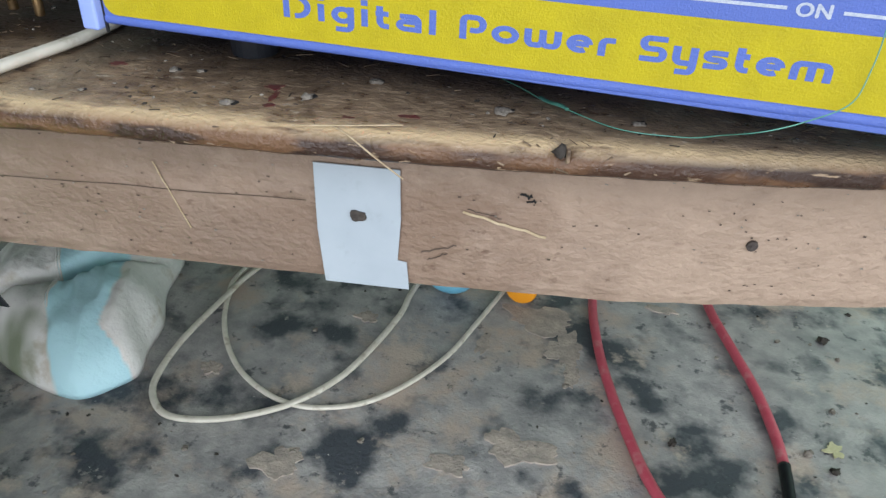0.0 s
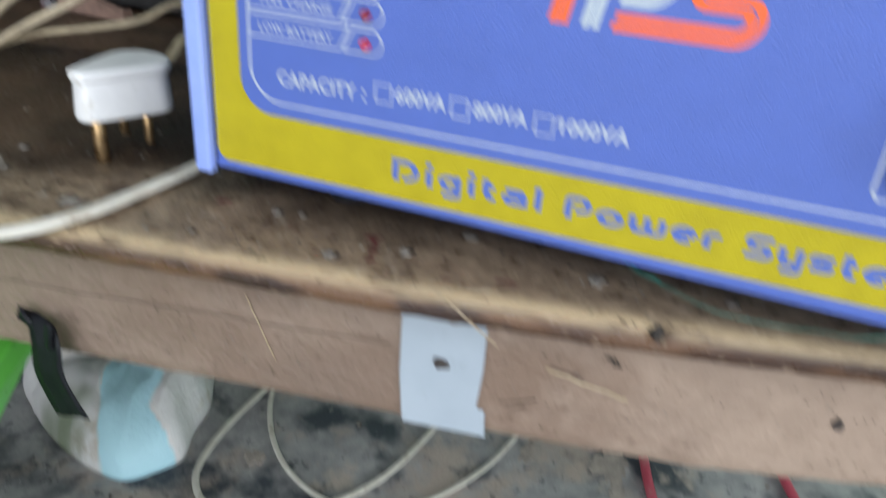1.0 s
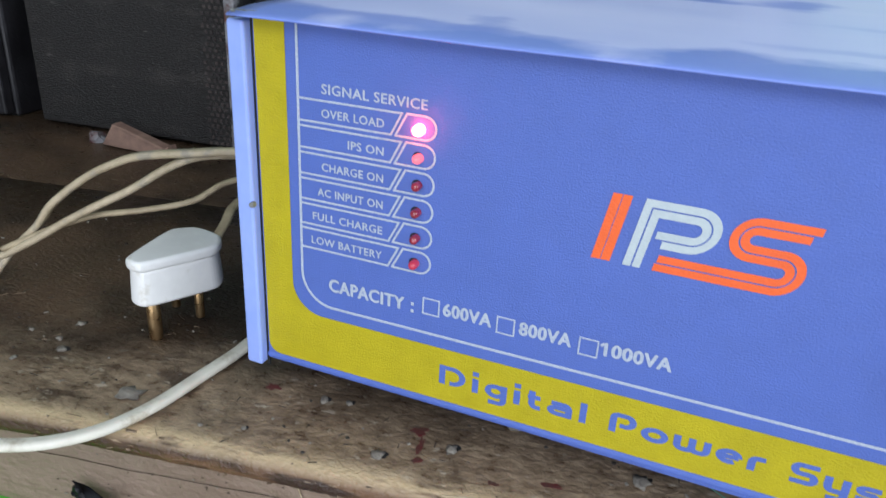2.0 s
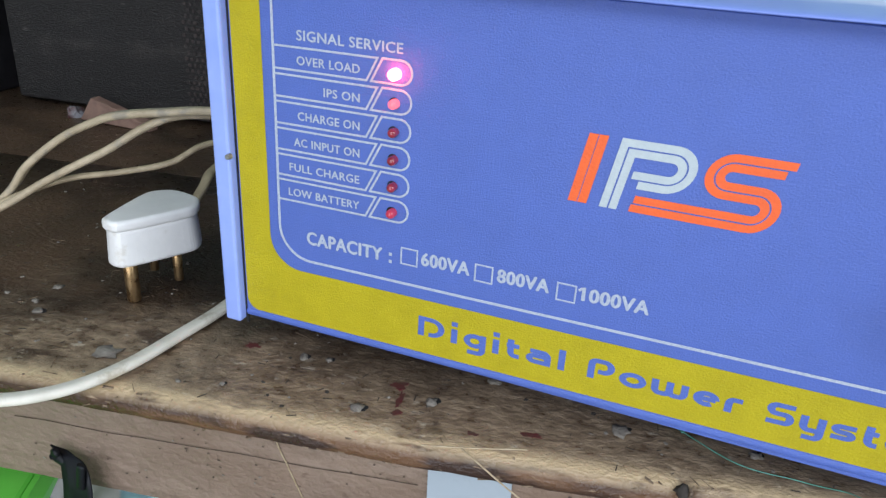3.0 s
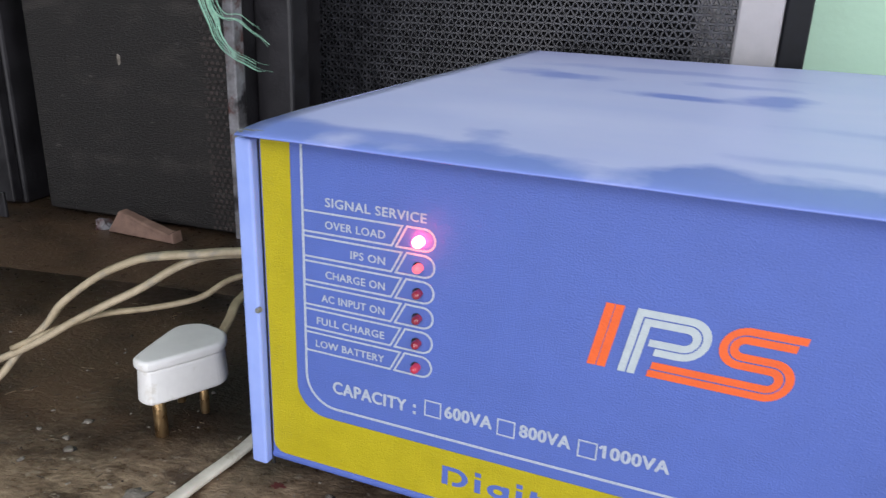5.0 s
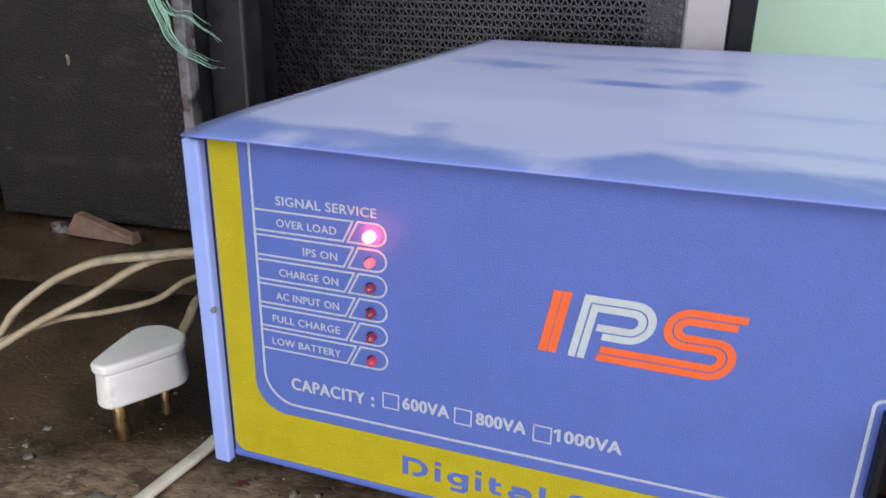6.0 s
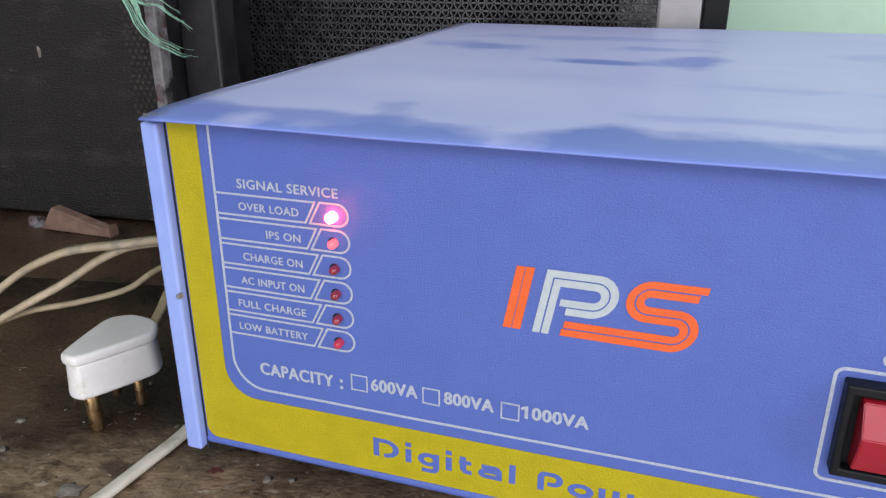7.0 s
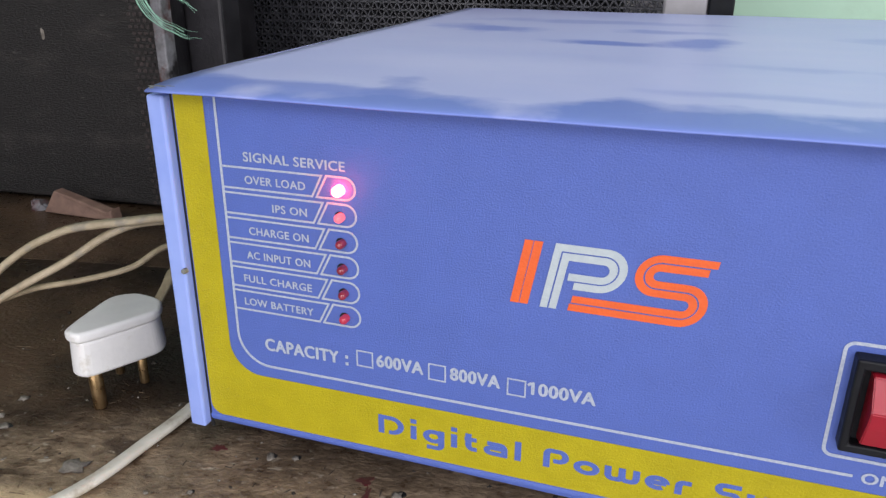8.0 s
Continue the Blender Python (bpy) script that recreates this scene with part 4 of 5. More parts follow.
bmesh.ops.recalc_face_normals(hs, faces=hs.faces)
es = [e for e in hs.edges if len(e.link_faces) == 2 and e.calc_face_angle(0) > 0.5]
bmesh.ops.bevel(hs, geom=es, offset=0.0008, segments=2, affect="EDGES", profile=0.5)
box(0.2744, -0.0012, 0.0623, 0.3028, -0.0001, 0.0914, bm=hs)
switch = part("rocker_switch", hs, M_BLACKPL, inv, "black framed rocker switch")
rk = bmesh.new()
prof = [(-0.0014, 0.0905), (-0.0072, 0.0900), (-0.0092, 0.0870), (-0.0138, 0.0800), (-0.0116, 0.0730), (-0.0080, 0.0645), (-0.0014, 0.0632)]
rows = [[rk.verts.new((x, y, z)) for y, z in prof] for x in (0.2772, 0.3016)]
for j in range(len(prof)):
    k = (j + 1) % len(prof)
    rk.faces.new((rows[0][j], rows[1][j], rows[1][k], rows[0][k]))
rk.faces.new(rows[0])
rk.faces.new(rows[1][::-1])
bmesh.ops.recalc_face_normals(rk, faces=rk.faces)
bmesh.ops.bevel(rk, geom=list(rk.edges), offset=0.0004, segments=2, affect="EDGES")
part("rocker", rk, M_RED, switch, "glossy red rocker")
part("tick_mark", box(0.2888, -0.0108, 0.0672, 0.2898, -0.0060, 0.0716), M_WHITE, switch)

# the lower print and the bottom fold are sheared uphill to fit the camera's view
for ob in inv.children:
    if ob.name.split(".")[0] in ("white_rule", "yellow_band", "bottom_lip", "panel_text"):
        for v in ob.data.vertices:
            v.co.z += 0.012 * max(0.0, v.co.x - 0.05) * min(1.0, max(0.0, (0.075 - v.co.z) / 0.028))

# ---------------------------------------------------------------- plug and cords on the table
plug = thing("mains_plug", "white three-pin mains plug standing on its brass pins", "plug", m=pose(-0.0750, 0.0310, 0, 0, 0, -9.3))
outline = [(-0.0035, -0.0265), (0.0035, -0.0265), (0.0075, -0.0235), (0.0178, 0.008), (0.0185, 0.015), (0.0150, 0.021), (0.0085, 0.0265), (-0.0085, 0.0265),
           (-0.0150, 0.021), (-0.0185, 0.015), (-0.0178, 0.008), (-0.0075, -0.0235)]
for _ in range(2):
    outline = [(a[0] * f + b[0] * (1 - f), a[1] * f + b[1] * (1 - f)) for a, b in zip(outline, outline[1:] + outline[:1]) for f in (0.75, 0.25)]
part("cap", prism(outline, 0.0292, 0.0355, 0.0023, 4), M_PLUG, plug)
shell_bm = prism(outline, 0.0092, 0.0300, 0.0022, 4)
for v in shell_bm.verts:
    k = 0.985 - 0.05 * min(1.0, (v.co.z - 0.0092) / 0.016)
    v.co.x, v.co.y = v.co.x * k, v.co.y * k
part("shell", shell_bm, M_PLUG, plug)
part("earth_pin", cyl(0.0035, -0.0185, TOP, 0.0100, 0.0036, seg=20, bevel=0.0007), M_BRASS, plug, "thick brass pin", smooth=True)
for x in (-0.0095, 0.0105):
    part("pin", cyl(x, 0.006, TOP + 0.0045, 0.0100, 0.0025, seg=18, bevel=0.0006), M_BRASS, plug, smooth=True)


def cord(name, pts, rx, rz, material, label, group="cords on the table", **kw):
    ob = part(name, tube(pts, rx, rz, **kw), material, smooth=True)
    return tagged(ob, label, "cable", group)


cord("plug_cord", [(-0.0705, 0.056, 0.0250), (-0.0745, 0.074, 0.032), (-0.081, 0.092, 0.036), (-0.083, 0.12, 0.036), (-0.070, 0.16, 0.024), (-0.045, 0.20, 0.006), (-0.025, 0.25, TOP + 0.0035), (-0.02, 0.33, TOP + 0.0035)],
     0.0030, 0.0022, M_CORDOLD, "yellowed flat twin cord running from the white plug", twin=True)
cord("coiled_cord", [(-0.24, -0.03, TOP + 0.004), (-0.205, -0.012, TOP + 0.006), (-0.188, 0.0, -0.002), (-0.175, 0.012, 0.017), (-0.160, 0.019, 0.033), (-0.148, 0.022, 0.048), (-0.127, 0.028, 0.065), (-0.111, 0.033, 0.074), (-0.095, 0.037, 0.080), (-0.068, 0.045, 0.084),
                     (-0.053, 0.057, 0.084), (-0.035, 0.085, 0.078), (-0.022, 0.13, 0.05), (-0.017, 0.19, 0.01), (-0.016, 0.26, TOP + 0.004)],
     0.0031, 0.0024, M_CORD, "dirty white flat cord looped loosely above the table", twin=True)
cord("coiled_cord", [(-0.26, 0.01, TOP + 0.004), (-0.21, 0.004, 0.0), (-0.180, 0.008, 0.014), (-0.158, 0.013, 0.0265), (-0.141, 0.020, 0.038), (-0.123, 0.026, 0.049), (-0.102, 0.034, 0.061), (-0.083, 0.042, 0.074), (-0.069, 0.050, 0.0805), (-0.056, 0.064, 0.080),
                     (-0.042, 0.095, 0.072), (-0.028, 0.14, 0.045), (-0.023, 0.20, 0.004), (-0.024, 0.27, TOP + 0.004)],
     0.0031, 0.0024, M_CORD, "dirty white flat cord looped loosely above the table", twin=True)
cord("coiled_cord", [(-0.175, 0.006, 0.020), (-0.158, 0.016, 0.029), (-0.143, 0.024, 0.036), (-0.126, 0.032, 0.042), (-0.103, 0.042, 0.046), (-0.081, 0.057, 0.051), (-0.071, 0.077, 0.058), (-0.055, 0.11, 0.055), (-0.035, 0.16, 0.03), (-0.031, 0.21, 0.0), (-0.032, 0.27, TOP + 0.003)],
     0.0019, 0.0017, M_CORDOLD, "thin yellowed cord twisted with a white cord")
cord("power_cable", [(-0.030, 0.30, TOP + 0.003), (-0.034, 0.16, TOP + 0.003), (-0.032, 0.085, TOP + 0.003), (-0.0245, 0.027, TOP + 0.0034), (-0.026, -0.010, TOP + 0.0038), (-0.029, -0.044, TOP + 0.0046), (-0.040, -0.069, TOP + 0.0042),
                    (-0.062, -0.086, TOP + 0.003), (-0.10, -0.098, TOP + 0.001), (-0.16, -0.108, TOP - 0.002), (-0.26, -0.122, TOP - 0.006), (-0.38, -0.15, TOP - 0.03), (-0.46, -0.19, -0.12), (-0.49, -0.20, -0.30), (-0.50, -0.17, -0.43), (-0.52, -0.10, FLOOR + 0.003), (-0.6, 0.0, FLOOR + 0.003)],
     0.0036, 0.0027, M_CORDNEW, "white flat twin cord hanging over the table edge", twin=True)

# thread and straw
tagged(part("green_thread", tube([(0.172, 0.060, TOP + 0.001), (0.176, 0.051, TOP + 0.001), (0.192, 0.038, TOP + 0.0012), (0.200, 0.029, TOP + 0.002), (0.209, 0.027, TOP + 0.001), (0.234, 0.0155, TOP + 0.0008), (0.255, 0.014, TOP + 0.002), (0.270, 0.006, -0.003),
                                  (0.279, -0.0062, 0.0045), (0.293, -0.0064, 0.011), (0.305, -0.0064, 0.019), (0.309, -0.0062, 0.031), (0.309, -0.0060, 0.045)], 0.00024, seg=6, wobble=0.0009), M_THREAD), "thin green nylon thread lying under the inverter", "thread")
tagged(part("thread_tuft", tube([(0.196, 0.036, TOP + 0.0012), (0.201, 0.0305, TOP + 0.0016), (0.2065, 0.0295, TOP + 0.0012), (0.210, 0.0265, TOP + 0.001)], 0.0011, 0.0006, seg=6, wobble=0.001), M_THREAD), "frayed tuft of green thread", "thread")
for pts in (((0.112, -0.0300, TOP + 0.001), (0.130, -0.0235, TOP + 0.0012), (0.152, -0.014, TOP + 0.0012)),
            ((0.126, -0.0240, TOP + 0.001), (0.134, -0.0280, TOP + 0.0004), (0.145, -0.0262, TOP - 0.0085), (0.156, -0.0240, TOP - 0.0170))):
    tagged(part("straw", tube(pts, 0.00045, 0.0003, seg=6), M_STRAW), "dry straw fibre on the table edge", "straw", "straws")

# black plastic strap hanging from the rail
strap_bm = bmesh.new()
# path scaled away from the camera's eye to fit its view
sp = smooth_path([(-0.0896, -0.0363, -0.0817), (-0.0796, -0.0389, -0.0838), (-0.0744, -0.0426, -0.0938), (-0.0744, -0.0441, -0.1106), (-0.0702, -0.0436, -0.1253), (-0.0660, -0.0420, -0.1390)], 6)
rows = []
for i, c in enumerate(sp):
    t = i / (len(sp) - 1)
    hw = 0.0074 + 0.0018 * min(1, t * 3) + 0.0016 * t * t
    side = Vector((0.98, 0.17, -0.05 + 0.25 * t))
    curl = Vector((0.12, -0.9, 0)) * 0.0022
    rows.append([strap_bm.verts.new(c + side * hw * k + curl * (abs(k) ** 2) * (1 if k > 0 else -0.4) + o) for o in (Vector((0, 0, 0)), Vector((0, 0.0009, 0))) for k in (-1, -0.5, 0, 0.5, 1)])
for p, q in zip(rows, rows[1:]):
    for j in range(4):
        strap_bm.faces.new((p[j], p[j + 1], q[j + 1], q[j]))
        strap_bm.faces.new((p[5 + j], q[5 + j], q[6 + j], p[6 + j]))
    strap_bm.faces.new((p[0], q[0], q[5], p[5]))
    strap_bm.faces.new((p[4], p[9], q[9], q[4]))
tube([(-0.0860, -0.0420, -0.0780), (-0.0896, -0.0410, -0.0817), (-0.0860, -0.0394, -0.0870), (-0.0818, -0.0405, -0.0917)], 0.0016, 0.0028, seg=8, bm=strap_bm)
tube([(-0.0681, -0.0436, -0.0791), (-0.0697, -0.0436, -0.0854), (-0.0712, -0.0436, -0.0949)], 0.0026, 0.0014, seg=8, bm=strap_bm)
bmesh.ops.recalc_face_normals(strap_bm, faces=strap_bm.faces)
tagged(part("plastic_strap", strap_bm, M_BLACKPL, smooth=True), "torn black plastic strap hanging from the table rail", "strap")

# ---------------------------------------------------------------- loudspeakers behind
def speaker(name, x0, x1, y0, y1, h, ang, label, front):
    ob = thing(name, label, "speaker", "loudspeakers behind the inverter", m=pose(x0, y0, TOP, 0, 0, ang))
    w, d = x1 - x0, y1 - y0
    part("cabinet", box(0, 0.012, 0, w, d, h, 0.003, 2), M_CABB, ob)
    part("front_cloth", box(0.004, 0.0, 0.004, w - 0.004, 0.0118, h - 0.004, 0.002, 2), front, ob)
    return ob


# two tall cabinets at the left
sa = speaker("loudspeaker", -0.462, -0.236, 0.2745, 0.50, 0.50, 5.5, "black loudspeaker with cloth front and worn grille edge", M_CAB)
sb = speaker("loudspeaker", -0.82, -0.494, 0.236, 0.47, 0.50, 5.5, "black loudspeaker with a smooth bluish front", M_CABB)
# perforated strip along the right edge of the first
strip_bm = bmesh.new()
for r in range(92):
    z = 0.006 + r * 0.0053
    for c in range(4):
        x = 0.197 + c * 0.0058 + (0.0029 if r % 2 else 0)
        j = Vector(noise.noise_vector(Vector((x * 90, z * 90, 2))))
        if j.z < 0.42:
            box(x + j.x * 0.0008, -0.0008, z + j.y * 0.0008, x + 0.0032 + j.y * 0.0010, -0.0001, z + 0.0032 + j.x * 0.0010, 0.0006, 1, bm=strip_bm)
tagged(part("grille_studs", strip_bm, M_STUD, sa, "worn brown perforated edge strip"), kind="stuff")
part("edge_trim", box(0.2225, -0.004, 0.0, 0.2330, 0.0115, 0.5, 0.0015, 2), M_PEEL, sa, "grey trim with peeling paint")
part("paint_chip", stand_up(blotch(0.108, 0.158, 0.0028, 0.0, 0.0006, 3, 0.7, 1.6), -0.0001), M_CRUMB, sa)
# dark uprights between the cabinets
post = tagged(part("black_post", box(-0.240, 0.335, TOP, -0.200, 0.365, 0.52, 0.003, 2), M_CABB), "black upright post between loudspeakers", "post")


def mesh_speaker():
    """Loudspeaker with a pressed steel grille of triangular holes, pale trim and black edge at its right."""
    ob = thing("loudspeaker", "black loudspeaker with a steel mesh grille and pale metal trim", "speaker", "loudspeakers behind the inverter", m=pose(-0.290, 0.470, TOP, 0, 0, 2.0))
    w, h, g = 0.514, 0.46, -0.026
    part("cabinet", box(g, 0.014, 0, w, 0.165, h, 0.003, 2), M_DARK, ob)
    part("black_edge", box(0.492, -0.004, 0, w, 0.0138, h, 0.002, 2), M_BLACKPL, ob)
    part("pale_trim", box(0.453, -0.003, 0, 0.4918, 0.0138, h, 0.003, 2), M_TRIMLT, ob, "pale aluminium trim")
    part("left_edge", box(g, -0.003, 0, g + 0.012, 0.0138, h, 0.002, 2), M_BLACKPL, ob)
    # pale strip added behind the mesh, standing in for its bright backlit holes
    part("pale_backing", box(0.418, 0.0070, 0.002, 0.4528, 0.0138, h - 0.002, 0.001, 1), M_TRIMLT, ob)
    px, pz = 0.0080, 0.0072
    verts, faces = [], []

    def bar(a, b, wd):
        d = Vector((b[0] - a[0], b[1] - a[1])).normalized()
        n = Vector((-d.y, d.x)) * wd / 2
        k = len(verts)
        for (x, z), y in ((a, -0.0016), (b, -0.0016)):
            verts.extend([(x + n.x, 0.0012, z + n.y), (x + n.x * 0.6, y, z + n.y * 0.6), (x - n.x * 0.6, y, z - n.y * 0.6), (x - n.x, 0.0012, z - n.y)])
        faces.extend([(k, k + 4, k + 5, k + 1), (k + 1, k + 5, k + 6, k + 2), (k + 2, k + 6, k + 7, k + 3)])

    nz, nx = int(h / pz), int((0.440 - g) / px)
    for r in range(nz + 1):
        z = r * pz
        bar((g + 0.011, z), (0.454, z), 0.0030)
        if r < nz:
            for c in range(nx):
                x = g + 0.012 + c * px + (px / 2 if r % 2 else 0)
                bar((x, z), (x + px / 2, z + pz), 0.0021)
                bar((x + px / 2, z + pz), (x + px, z), 0.0021)
    me = bpy.data.meshes.new("grille")
    me.from_pydata(verts, [], faces)
    me.materials.append(M_MESH)
    gr = new("grille", me)
    gr.parent = ob
    tagged(gr, "dark steel grille with triangular holes", kind="stuff")
    return ob


mesh_speaker()
# scraps at the foot of the cabinets
card = stand_up(prism([(-0.356, TOP + 0.001), (-0.346, TOP + 0.021), (-0.333, TOP + 0.019), (-0.288, TOP + 0.008), (-0.282, TOP + 0.010), (-0.280, TOP)], 0.0, 0.012, 0.0012, 2), 0.268)
for v in card.verts:
    v.co.y -= 0.006 * noise.noise(v.co * 60) + 0.25 * (TOP + 0.02 - v.co.z)
tagged(part("card_scrap", card, mat("brown_card", (0.26, 0.16, 0.12), (0.17, 0.10, 0.075), 90, 0.8, 0.3, 300)), "folded brown card scrap against the loudspeaker", "card")
tagged(part("paper_scrap", pebble(-0.37, 0.258, TOP, 0.008, 0.8, 21), M_PEEL), "small grey scrap against the loudspeaker", "paper")
tagged(part("paper_scrap", box(-0.487, 0.236, TOP, -0.474, 0.240, TOP + 0.026, 0.001, 1), M_CABB), "small dark scrap against the loudspeaker", "paper")

# pale green string hanging down between the cabinets
tuft = thing("green_string", "frayed pale green nylon string hanging between loudspeakers", "string")
rnd = random.Random(31)
for i in range(16):
    a, b, c = rnd.uniform(-0.006, 0.006), rnd.uniform(-0.004, 0.004), rnd.uniform(0.55, 1.0)
    if i < 10:
        pts = [(-0.262 + a, 0.272, 0.300), (-0.243 + a, 0.270, 0.225 + b), (-0.231 + a, 0.269, 0.188 + b), (-0.223 + a * 0.7, 0.268, 0.174 + b), (-0.214 + 0.4 * a, 0.268, 0.162 + b), (-0.214 + 0.042 * c, 0.267, 0.162 - 0.011 * c + b)]
    else:
        pts = [(-0.258 + a, 0.272, 0.300), (-0.240 + a, 0.270, 0.235), (-0.226 + a, 0.268, 0.197 + b), (-0.205 + a, 0.267, 0.192 + b), (-0.205 + 0.034 * c, 0.266, 0.190 - 0.014 * c + 2 * b)]
    r = 0.0014 if i in (0, 3, 10) else 0.0006
    part("strand", tube(pts, r, r * 0.6, seg=6, wobble=0.0022, taper=lambda t: 1.0 - 0.75 * t), M_TUFT, tuft)

# ---------------------------------------------------------------- floor things
def floor_cord(pts, z):
    return [(x, y, FLOOR + z) for x, y in pts]


cord("white_cable", [(-0.16, 0.62, FLOOR + 0.004)] + floor_cord([(-0.205, 0.419), (-0.211, 0.350), (-0.213, 0.270), (-0.206, 0.214), (-0.193, 0.182), (-0.165, 0.161), (-0.130, 0.165), (-0.091, 0.184), (-0.052, 0.218), (-0.024, 0.267), (-0.010, 0.325), (-0.002, 0.393), (-0.004, 0.451)], 0.0045) + [(0.01, 0.62, FLOOR + 0.004)],
     0.0037, 0.0029, M_CORDNEW, "dirty white flat cord looped on the cement floor", "cords on the floor", twin=True)
cord("white_cable", [(-0.19, 0.60, FLOOR + 0.003)] + floor_cord([(-0.221, 0.413), (-0.208, 0.350), (-0.178, 0.294), (-0.136, 0.249), (-0.091, 0.224), (-0.051, 0.217), (-0.017, 0.225), (0.017, 0.246), (0.046, 0.284), (0.072, 0.341), (0.086, 0.404), (0.099, 0.473)], 0.003) + [(0.13, 0.64, FLOOR + 0.003)],
     0.0030, 0.0025, M_CORDNEW, "dirty white flat cord looped on the cement floor", "cords on the floor", twin=True)
cord("battery_cable", [(0.195, 0.68, FLOOR + 0.006)] + floor_cord([(0.207, 0.510), (0.227, 0.417), (0.250, 0.349), (0.278, 0.284), (0.306, 0.230)], 0.006) + [(0.37, 0.14, FLOOR + 0.006), (0.46, 0.03, FLOOR + 0.006)],
     0.0054, None, M_REDCABLE, "thick red battery cable lying on the cement floor", "battery cables")
rc = thing("battery_cable", "thick red battery cable with a black taped end on the floor", "cable", "battery cables")
part("sheath", tube([(0.31, 0.68, FLOOR + 0.006)] + floor_cord([(0.343, 0.541), (0.371, 0.467), (0.398, 0.399), (0.415, 0.338), (0.422, 0.297)], 0.006), 0.0054), M_REDCABLE, rc, smooth=True)
part("taped_end", tube(floor_cord([(0.4215, 0.301), (0.424, 0.268), (0.425, 0.230), (0.428, 0.150)], 0.0062), 0.0059), M_BLACKPL, rc, "black taped end", smooth=True)


SACK_C = Vector((-0.355, 0.285))
SACK_FOOT = smooth_path([(x, y, 0) for x, y in ((-0.420, 0.190), (-0.376, 0.170), (-0.330, 0.156), (-0.290, 0.150), (-0.258, 0.153), (-0.238, 0.176), (-0.226, 0.204), (-0.240, 0.240), (-0.251, 0.283), (-0.283, 0.335), (-0.306, 0.405),
                                               (-0.36, 0.44), (-0.45, 0.42), (-0.50, 0.33), (-0.475, 0.23), (-0.420, 0.190))], 8)


def along(y, line):
    """x of a line given as (y, x) places, at y."""
    for (ya, xa), (yb, xb) in zip(line, line[1:]):
        if y <= yb:
            return xa + (xb - xa) * max(0.0, (y - ya) / (yb - ya))
    return line[-1][1]


def sack_height(x, y, f):
    """Slumped cloth: steep rounded sides, a deep crease across, shallow wrinkles."""
    p = Vector((x, y, 0))
    crease = along(y, ((0.16, -0.48), (0.220, -0.403), (0.249, -0.354), (0.321, -0.316), (0.42, -0.28)))
    d = (x - crease) * 0.75
    h = 0.068 * max(0.0, 1 - f ** 4) ** 0.55
    h += 0.012 * math.exp(-((d + 0.045) / 0.035) ** 2) * (1 - f * f) - 0.036 * math.exp(-(d / 0.008) ** 2) * (1 - f ** 6)
    return h + (0.009 * noise.noise(p * 17) + 0.004 * noise.noise(Vector((x * 90 + y * 40, y * 30, 3))) + 0.0008 * noise.noise(p * 190)) * (1 - f ** 8)


SEAM = ((0.125, -0.262), (0.169, -0.300), (0.215, -0.334), (0.240, -0.343), (0.299, -0.388), (0.42, -0.44))
BAND = ((0.150, -0.10), (0.180, -0.190), (0.208, -0.268), (0.235, -0.276), (0.270, -0.287), (0.321, -0.318), (0.42, -0.36))
sack = thing("woven_sack", "crumpled white woven sack with light blue bands on the floor", "sack")
sk = bmesh.new()
lay = sk.verts.layers.float_color.new("print")
rings = []
for r in range(49):
    f = 1 - (1 - r / 48) ** 1.5
    ring = []
    for q in SACK_FOOT[:-1]:
        x, y = SACK_C.x + (q.x - SACK_C.x) * f, SACK_C.y + (q.y - SACK_C.y) * f
        v = sk.verts.new((x, y, FLOOR - 0.001 + max(0.0, sack_height(x, y, f))))
        wob = 0.003 * noise.noise(Vector((x * 40, y * 40, 1)))
        blue = min(1.0, max(0.0, min(x - along(y, SEAM) + wob, along(y, BAND) - x + wob) / 0.003 + 0.5))
        stain = max(0.0, 1 - math.hypot((x + 0.352) / 0.05, (y - 0.170) / 0.032) + 0.5 * noise.noise(Vector((x * 60, y * 60, 6))))
        v[lay] = (blue * 0.92, min(0.8, stain), 0, 1)
        ring.append(v)
        if r == 0:
            break
    rings.append(ring)
n = len(SACK_FOOT) - 1
for k in range(n):
    sk.faces.new((rings[0][0], rings[1][k], rings[1][(k + 1) % n]))
for p, q in zip(rings[1:], rings[2:]):
    for k in range(n):
        sk.faces.new((p[k], q[k], q[(k + 1) % n], p[(k + 1) % n]))
sk.faces.new(rings[-1])
bmesh.ops.recalc_face_normals(sk, faces=sk.faces)
M_SACK = sack_material()
part("cloth", sk, M_SACK, sack, smooth=True)
for dx in (0.0, 0.0035):
    pts = []
    for k in range(40):
        y = 0.158 + 0.17 * k / 39
        x = along(y, SEAM) + dx - 0.003
        a = Vector((x, y)) - SACK_C
        f = min(1.0, a.length / max(0.01, min((Vector((q.x, q.y)) - SACK_C).length for q in SACK_FOOT if (Vector((q.x, q.y)) - SACK_C).normalized().dot(a.normalized()) > 0.98)))
        pts.append((x, y, FLOOR + max(0.001, sack_height(x, y, f)) + 0.0006))
    part("seam", tube(pts, 0.0010, 0.0010, seg=6, steps=3, wobble=0.0007), M_SACK, sack, "grey frayed stitched seam")

stool = thing("plastic_stool", "low bright green plastic stool with slotted seat beside the table", "stool", m=pose(-0.144, -0.016, 0, 0, 0, 25.3))
HT, LOW = -0.139, -0.255     # seat height and lower rim of the skirt
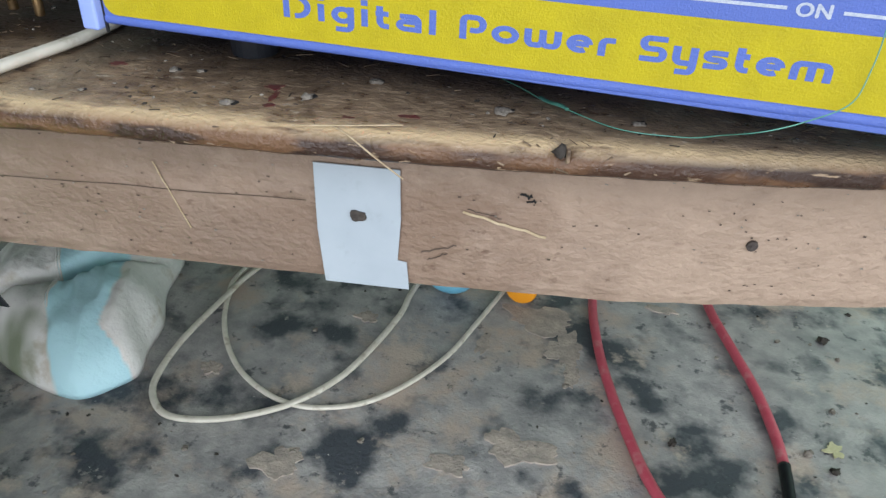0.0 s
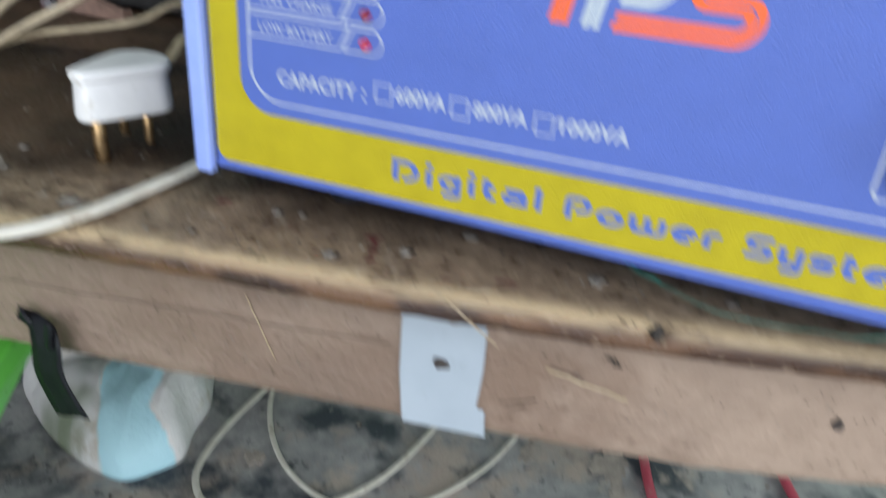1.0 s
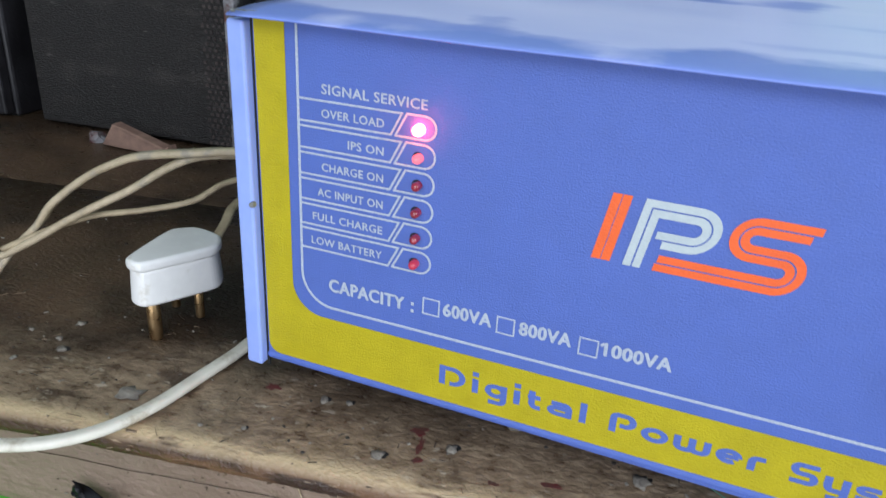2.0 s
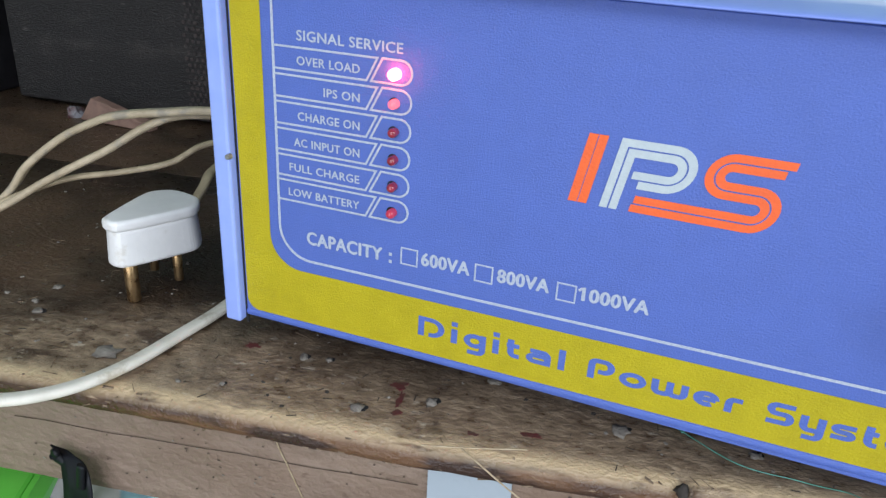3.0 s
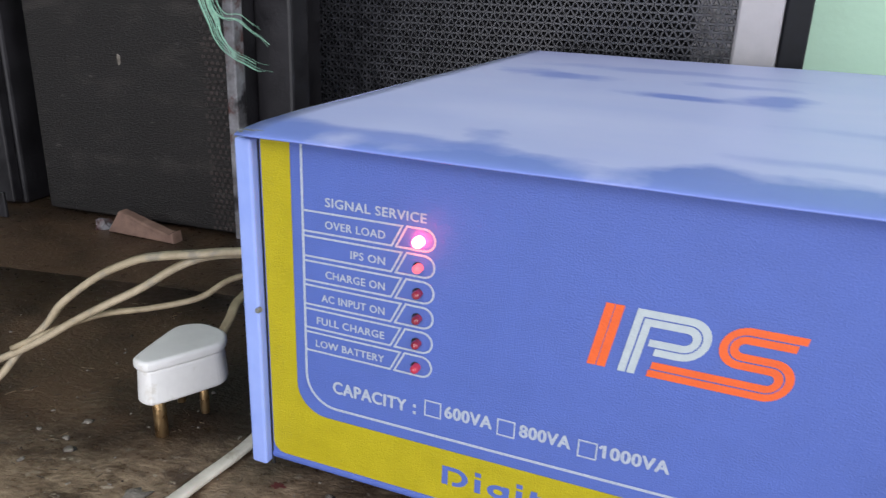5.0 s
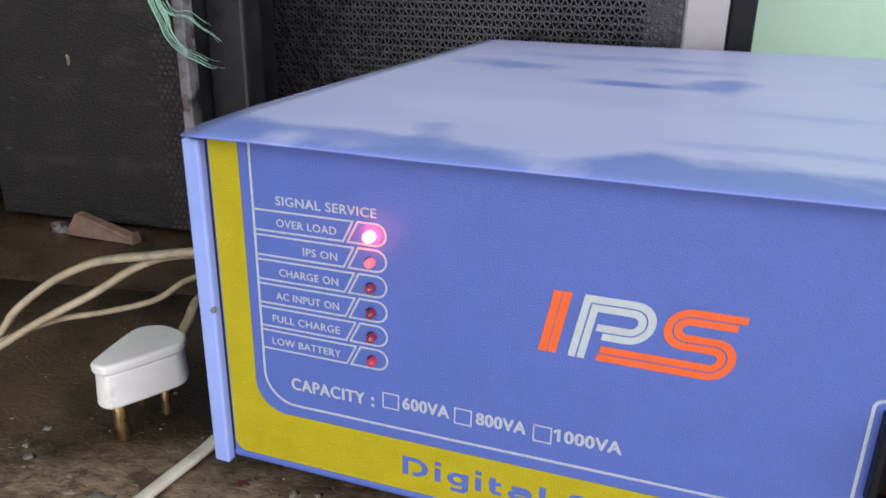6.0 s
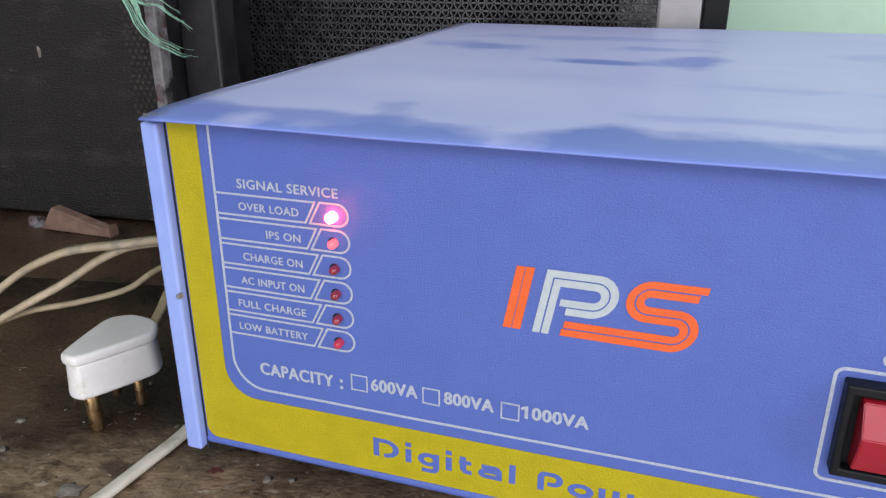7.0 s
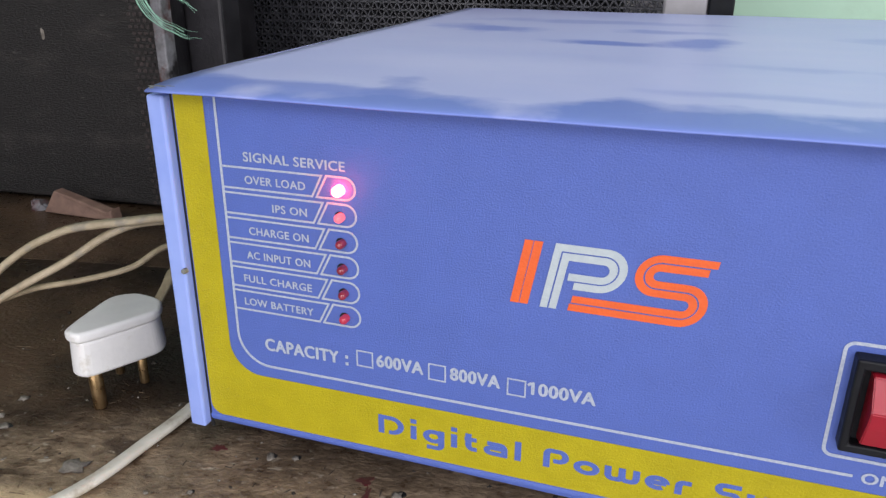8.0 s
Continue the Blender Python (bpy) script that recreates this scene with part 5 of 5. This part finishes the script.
for x0, y0, x1, y1 in ((-0.045, -0.22, -0.002, 0.032), (-0.28, -0.22, -0.235, 0.032), (-0.2348, -0.22, -0.0452, -0.17), (-0.2348, -0.015, -0.0452, 0.032), (-0.2348, -0.155, -0.0452, -0.10), (-0.2348, -0.085, -0.0452, -0.03)):
    part("seat_slat", box(x0, y0, HT - 0.010, x1, y1, HT, 0.003, 2), M_GREEN, stool)
rim_top = [(0.004, 0.036), (0.004, -0.224), (-0.284, -0.224), (-0.284, 0.036)]
rim_low = [(-0.052, 0.030), (-0.024, -0.200), (-0.250, -0.200), (-0.250, 0.030)]
for k in range(4):
    a0, a1, b0, b1 = rim_top[k], rim_top[(k + 1) % 4], rim_low[k], rim_low[(k + 1) % 4]
    sk = bmesh.new()
    cx, cy = -0.14, -0.09
    rows = [[sk.verts.new((cx + (x - cx) * f, cy + (y - cy) * f, z)) for f in (1.0, 0.975) for x, y in pq] for pq, z in (((a0, a1), HT + 0.003), ((a0, a1), HT - 0.012), ((b0, b1), LOW))]
    for p, q in zip(rows, rows[1:]):
        sk.faces.new((p[0], p[1], q[1], q[0]))
        sk.faces.new((p[2], q[2], q[3], p[3]))
        sk.faces.new((p[0], q[0], q[2], p[2]))
        sk.faces.new((p[1], p[3], q[3], q[1]))
    sk.faces.new((rows[0][0], rows[0][2], rows[0][3], rows[0][1]))
    sk.faces.new((rows[-1][0], rows[-1][1], rows[-1][3], rows[-1][2]))
    bmesh.ops.recalc_face_normals(sk, faces=sk.faces)
    part("skirt", sk, M_GREEN, stool)
for x, y in ((-0.235, 0.005), (-0.235, -0.18), (-0.10, -0.18), (-0.19, -0.02)):
    part("leg", box(x - 0.014, y - 0.014, FLOOR, x + 0.014, y + 0.014, HT - 0.0102, 0.004, 2), M_GREEN, stool)

# plastic things behind the rail
bowl = bmesh.new()
bmesh.ops.create_uvsphere(bowl, u_segments=24, v_segments=14, radius=0.028)
for v in bowl.verts:
    v.co = Vector((0.036 + v.co.x * 1.1, 0.464 + v.co.y * 0.8, FLOOR + 0.022 + v.co.z * 0.78))
tagged(part("plastic_ball", bowl, M_BLUEPL, smooth=True), "light blue plastic ball on the floor under the table", "ball")
tagged(part("orange_cup", cyl(0.125, FLOOR + 0.021, 0.464, 0.512, 0.021, 0.019, 24, 0.003, axis="Y"), M_ORPL, smooth=True), "orange plastic cup lying on the floor under the table", "cup")

# worn cement patches and litter
for i, (x, y, r, sx, sy) in enumerate(((0.160, 0.447, 0.034, 1.3, 0.7), (0.196, 0.405, 0.026, 0.9, 1.3), (0.207, 0.362, 0.012, 0.8, 2.0), (0.290, 0.519, 0.014, 1.3, 0.6), (0.103, 0.380, 0.012, 0.7, 2.0),
                                       (-0.035, 0.152, 0.020, 1.2, 1.1), (0.175, 0.245, 0.026, 1.4, 0.9), (-0.039, 0.379, 0.012, 1.3, 0.8), (0.42, 0.17, 0.010, 1, 0.8), (0.12, 0.20, 0.016, 1.5, 0.8), (-0.16, 0.24, 0.012, 1.2, 0.9))):
    part("worn_patch", blotch(x, y, r, FLOOR - 0.006, FLOOR - 0.0009 + 0.0001 * i, i + 70, sx * 0.85, sy * 0.85, 90, 0.75), M_PATCH, floor)
for i in range(120):
    x, y = rnd.uniform(-0.35, 0.65), rnd.uniform(0.02, 0.6)
    part("grit", pebble(x, y, FLOOR - 0.001, rnd.choice((0.001, 0.0014, 0.002, 0.003)), 0.5, i + 300), M_CRUMB if i % 3 else M_DIRT, floor)
for i, (x, y, r, mt) in enumerate(((0.475, 0.522, 0.005, M_DIRT), (0.470, 0.315, 0.005, M_DIRT), (0.319, 0.299, 0.005, M_DIRT), (0.489, 0.493, 0.003, M_CRUMB), (0.475, 0.402, 0.003, M_CRUMB), (0.446, 0.33, 0.004, M_CRUMB))):
    tagged(part("floor_scrap", pebble(x, y, FLOOR - 0.001, r, 0.8, i + 500), mt), "small dry scrap on the cement floor", "scrap", "scraps on the floor")
tagged(part("leaf_scrap", blotch(0.472, 0.343, 0.0085, FLOOR, FLOOR + 0.0012, 77, 1.0, 0.9, 26, 1.3), M_LEAF), "yellow torn leaf scrap on the floor", "leaf")
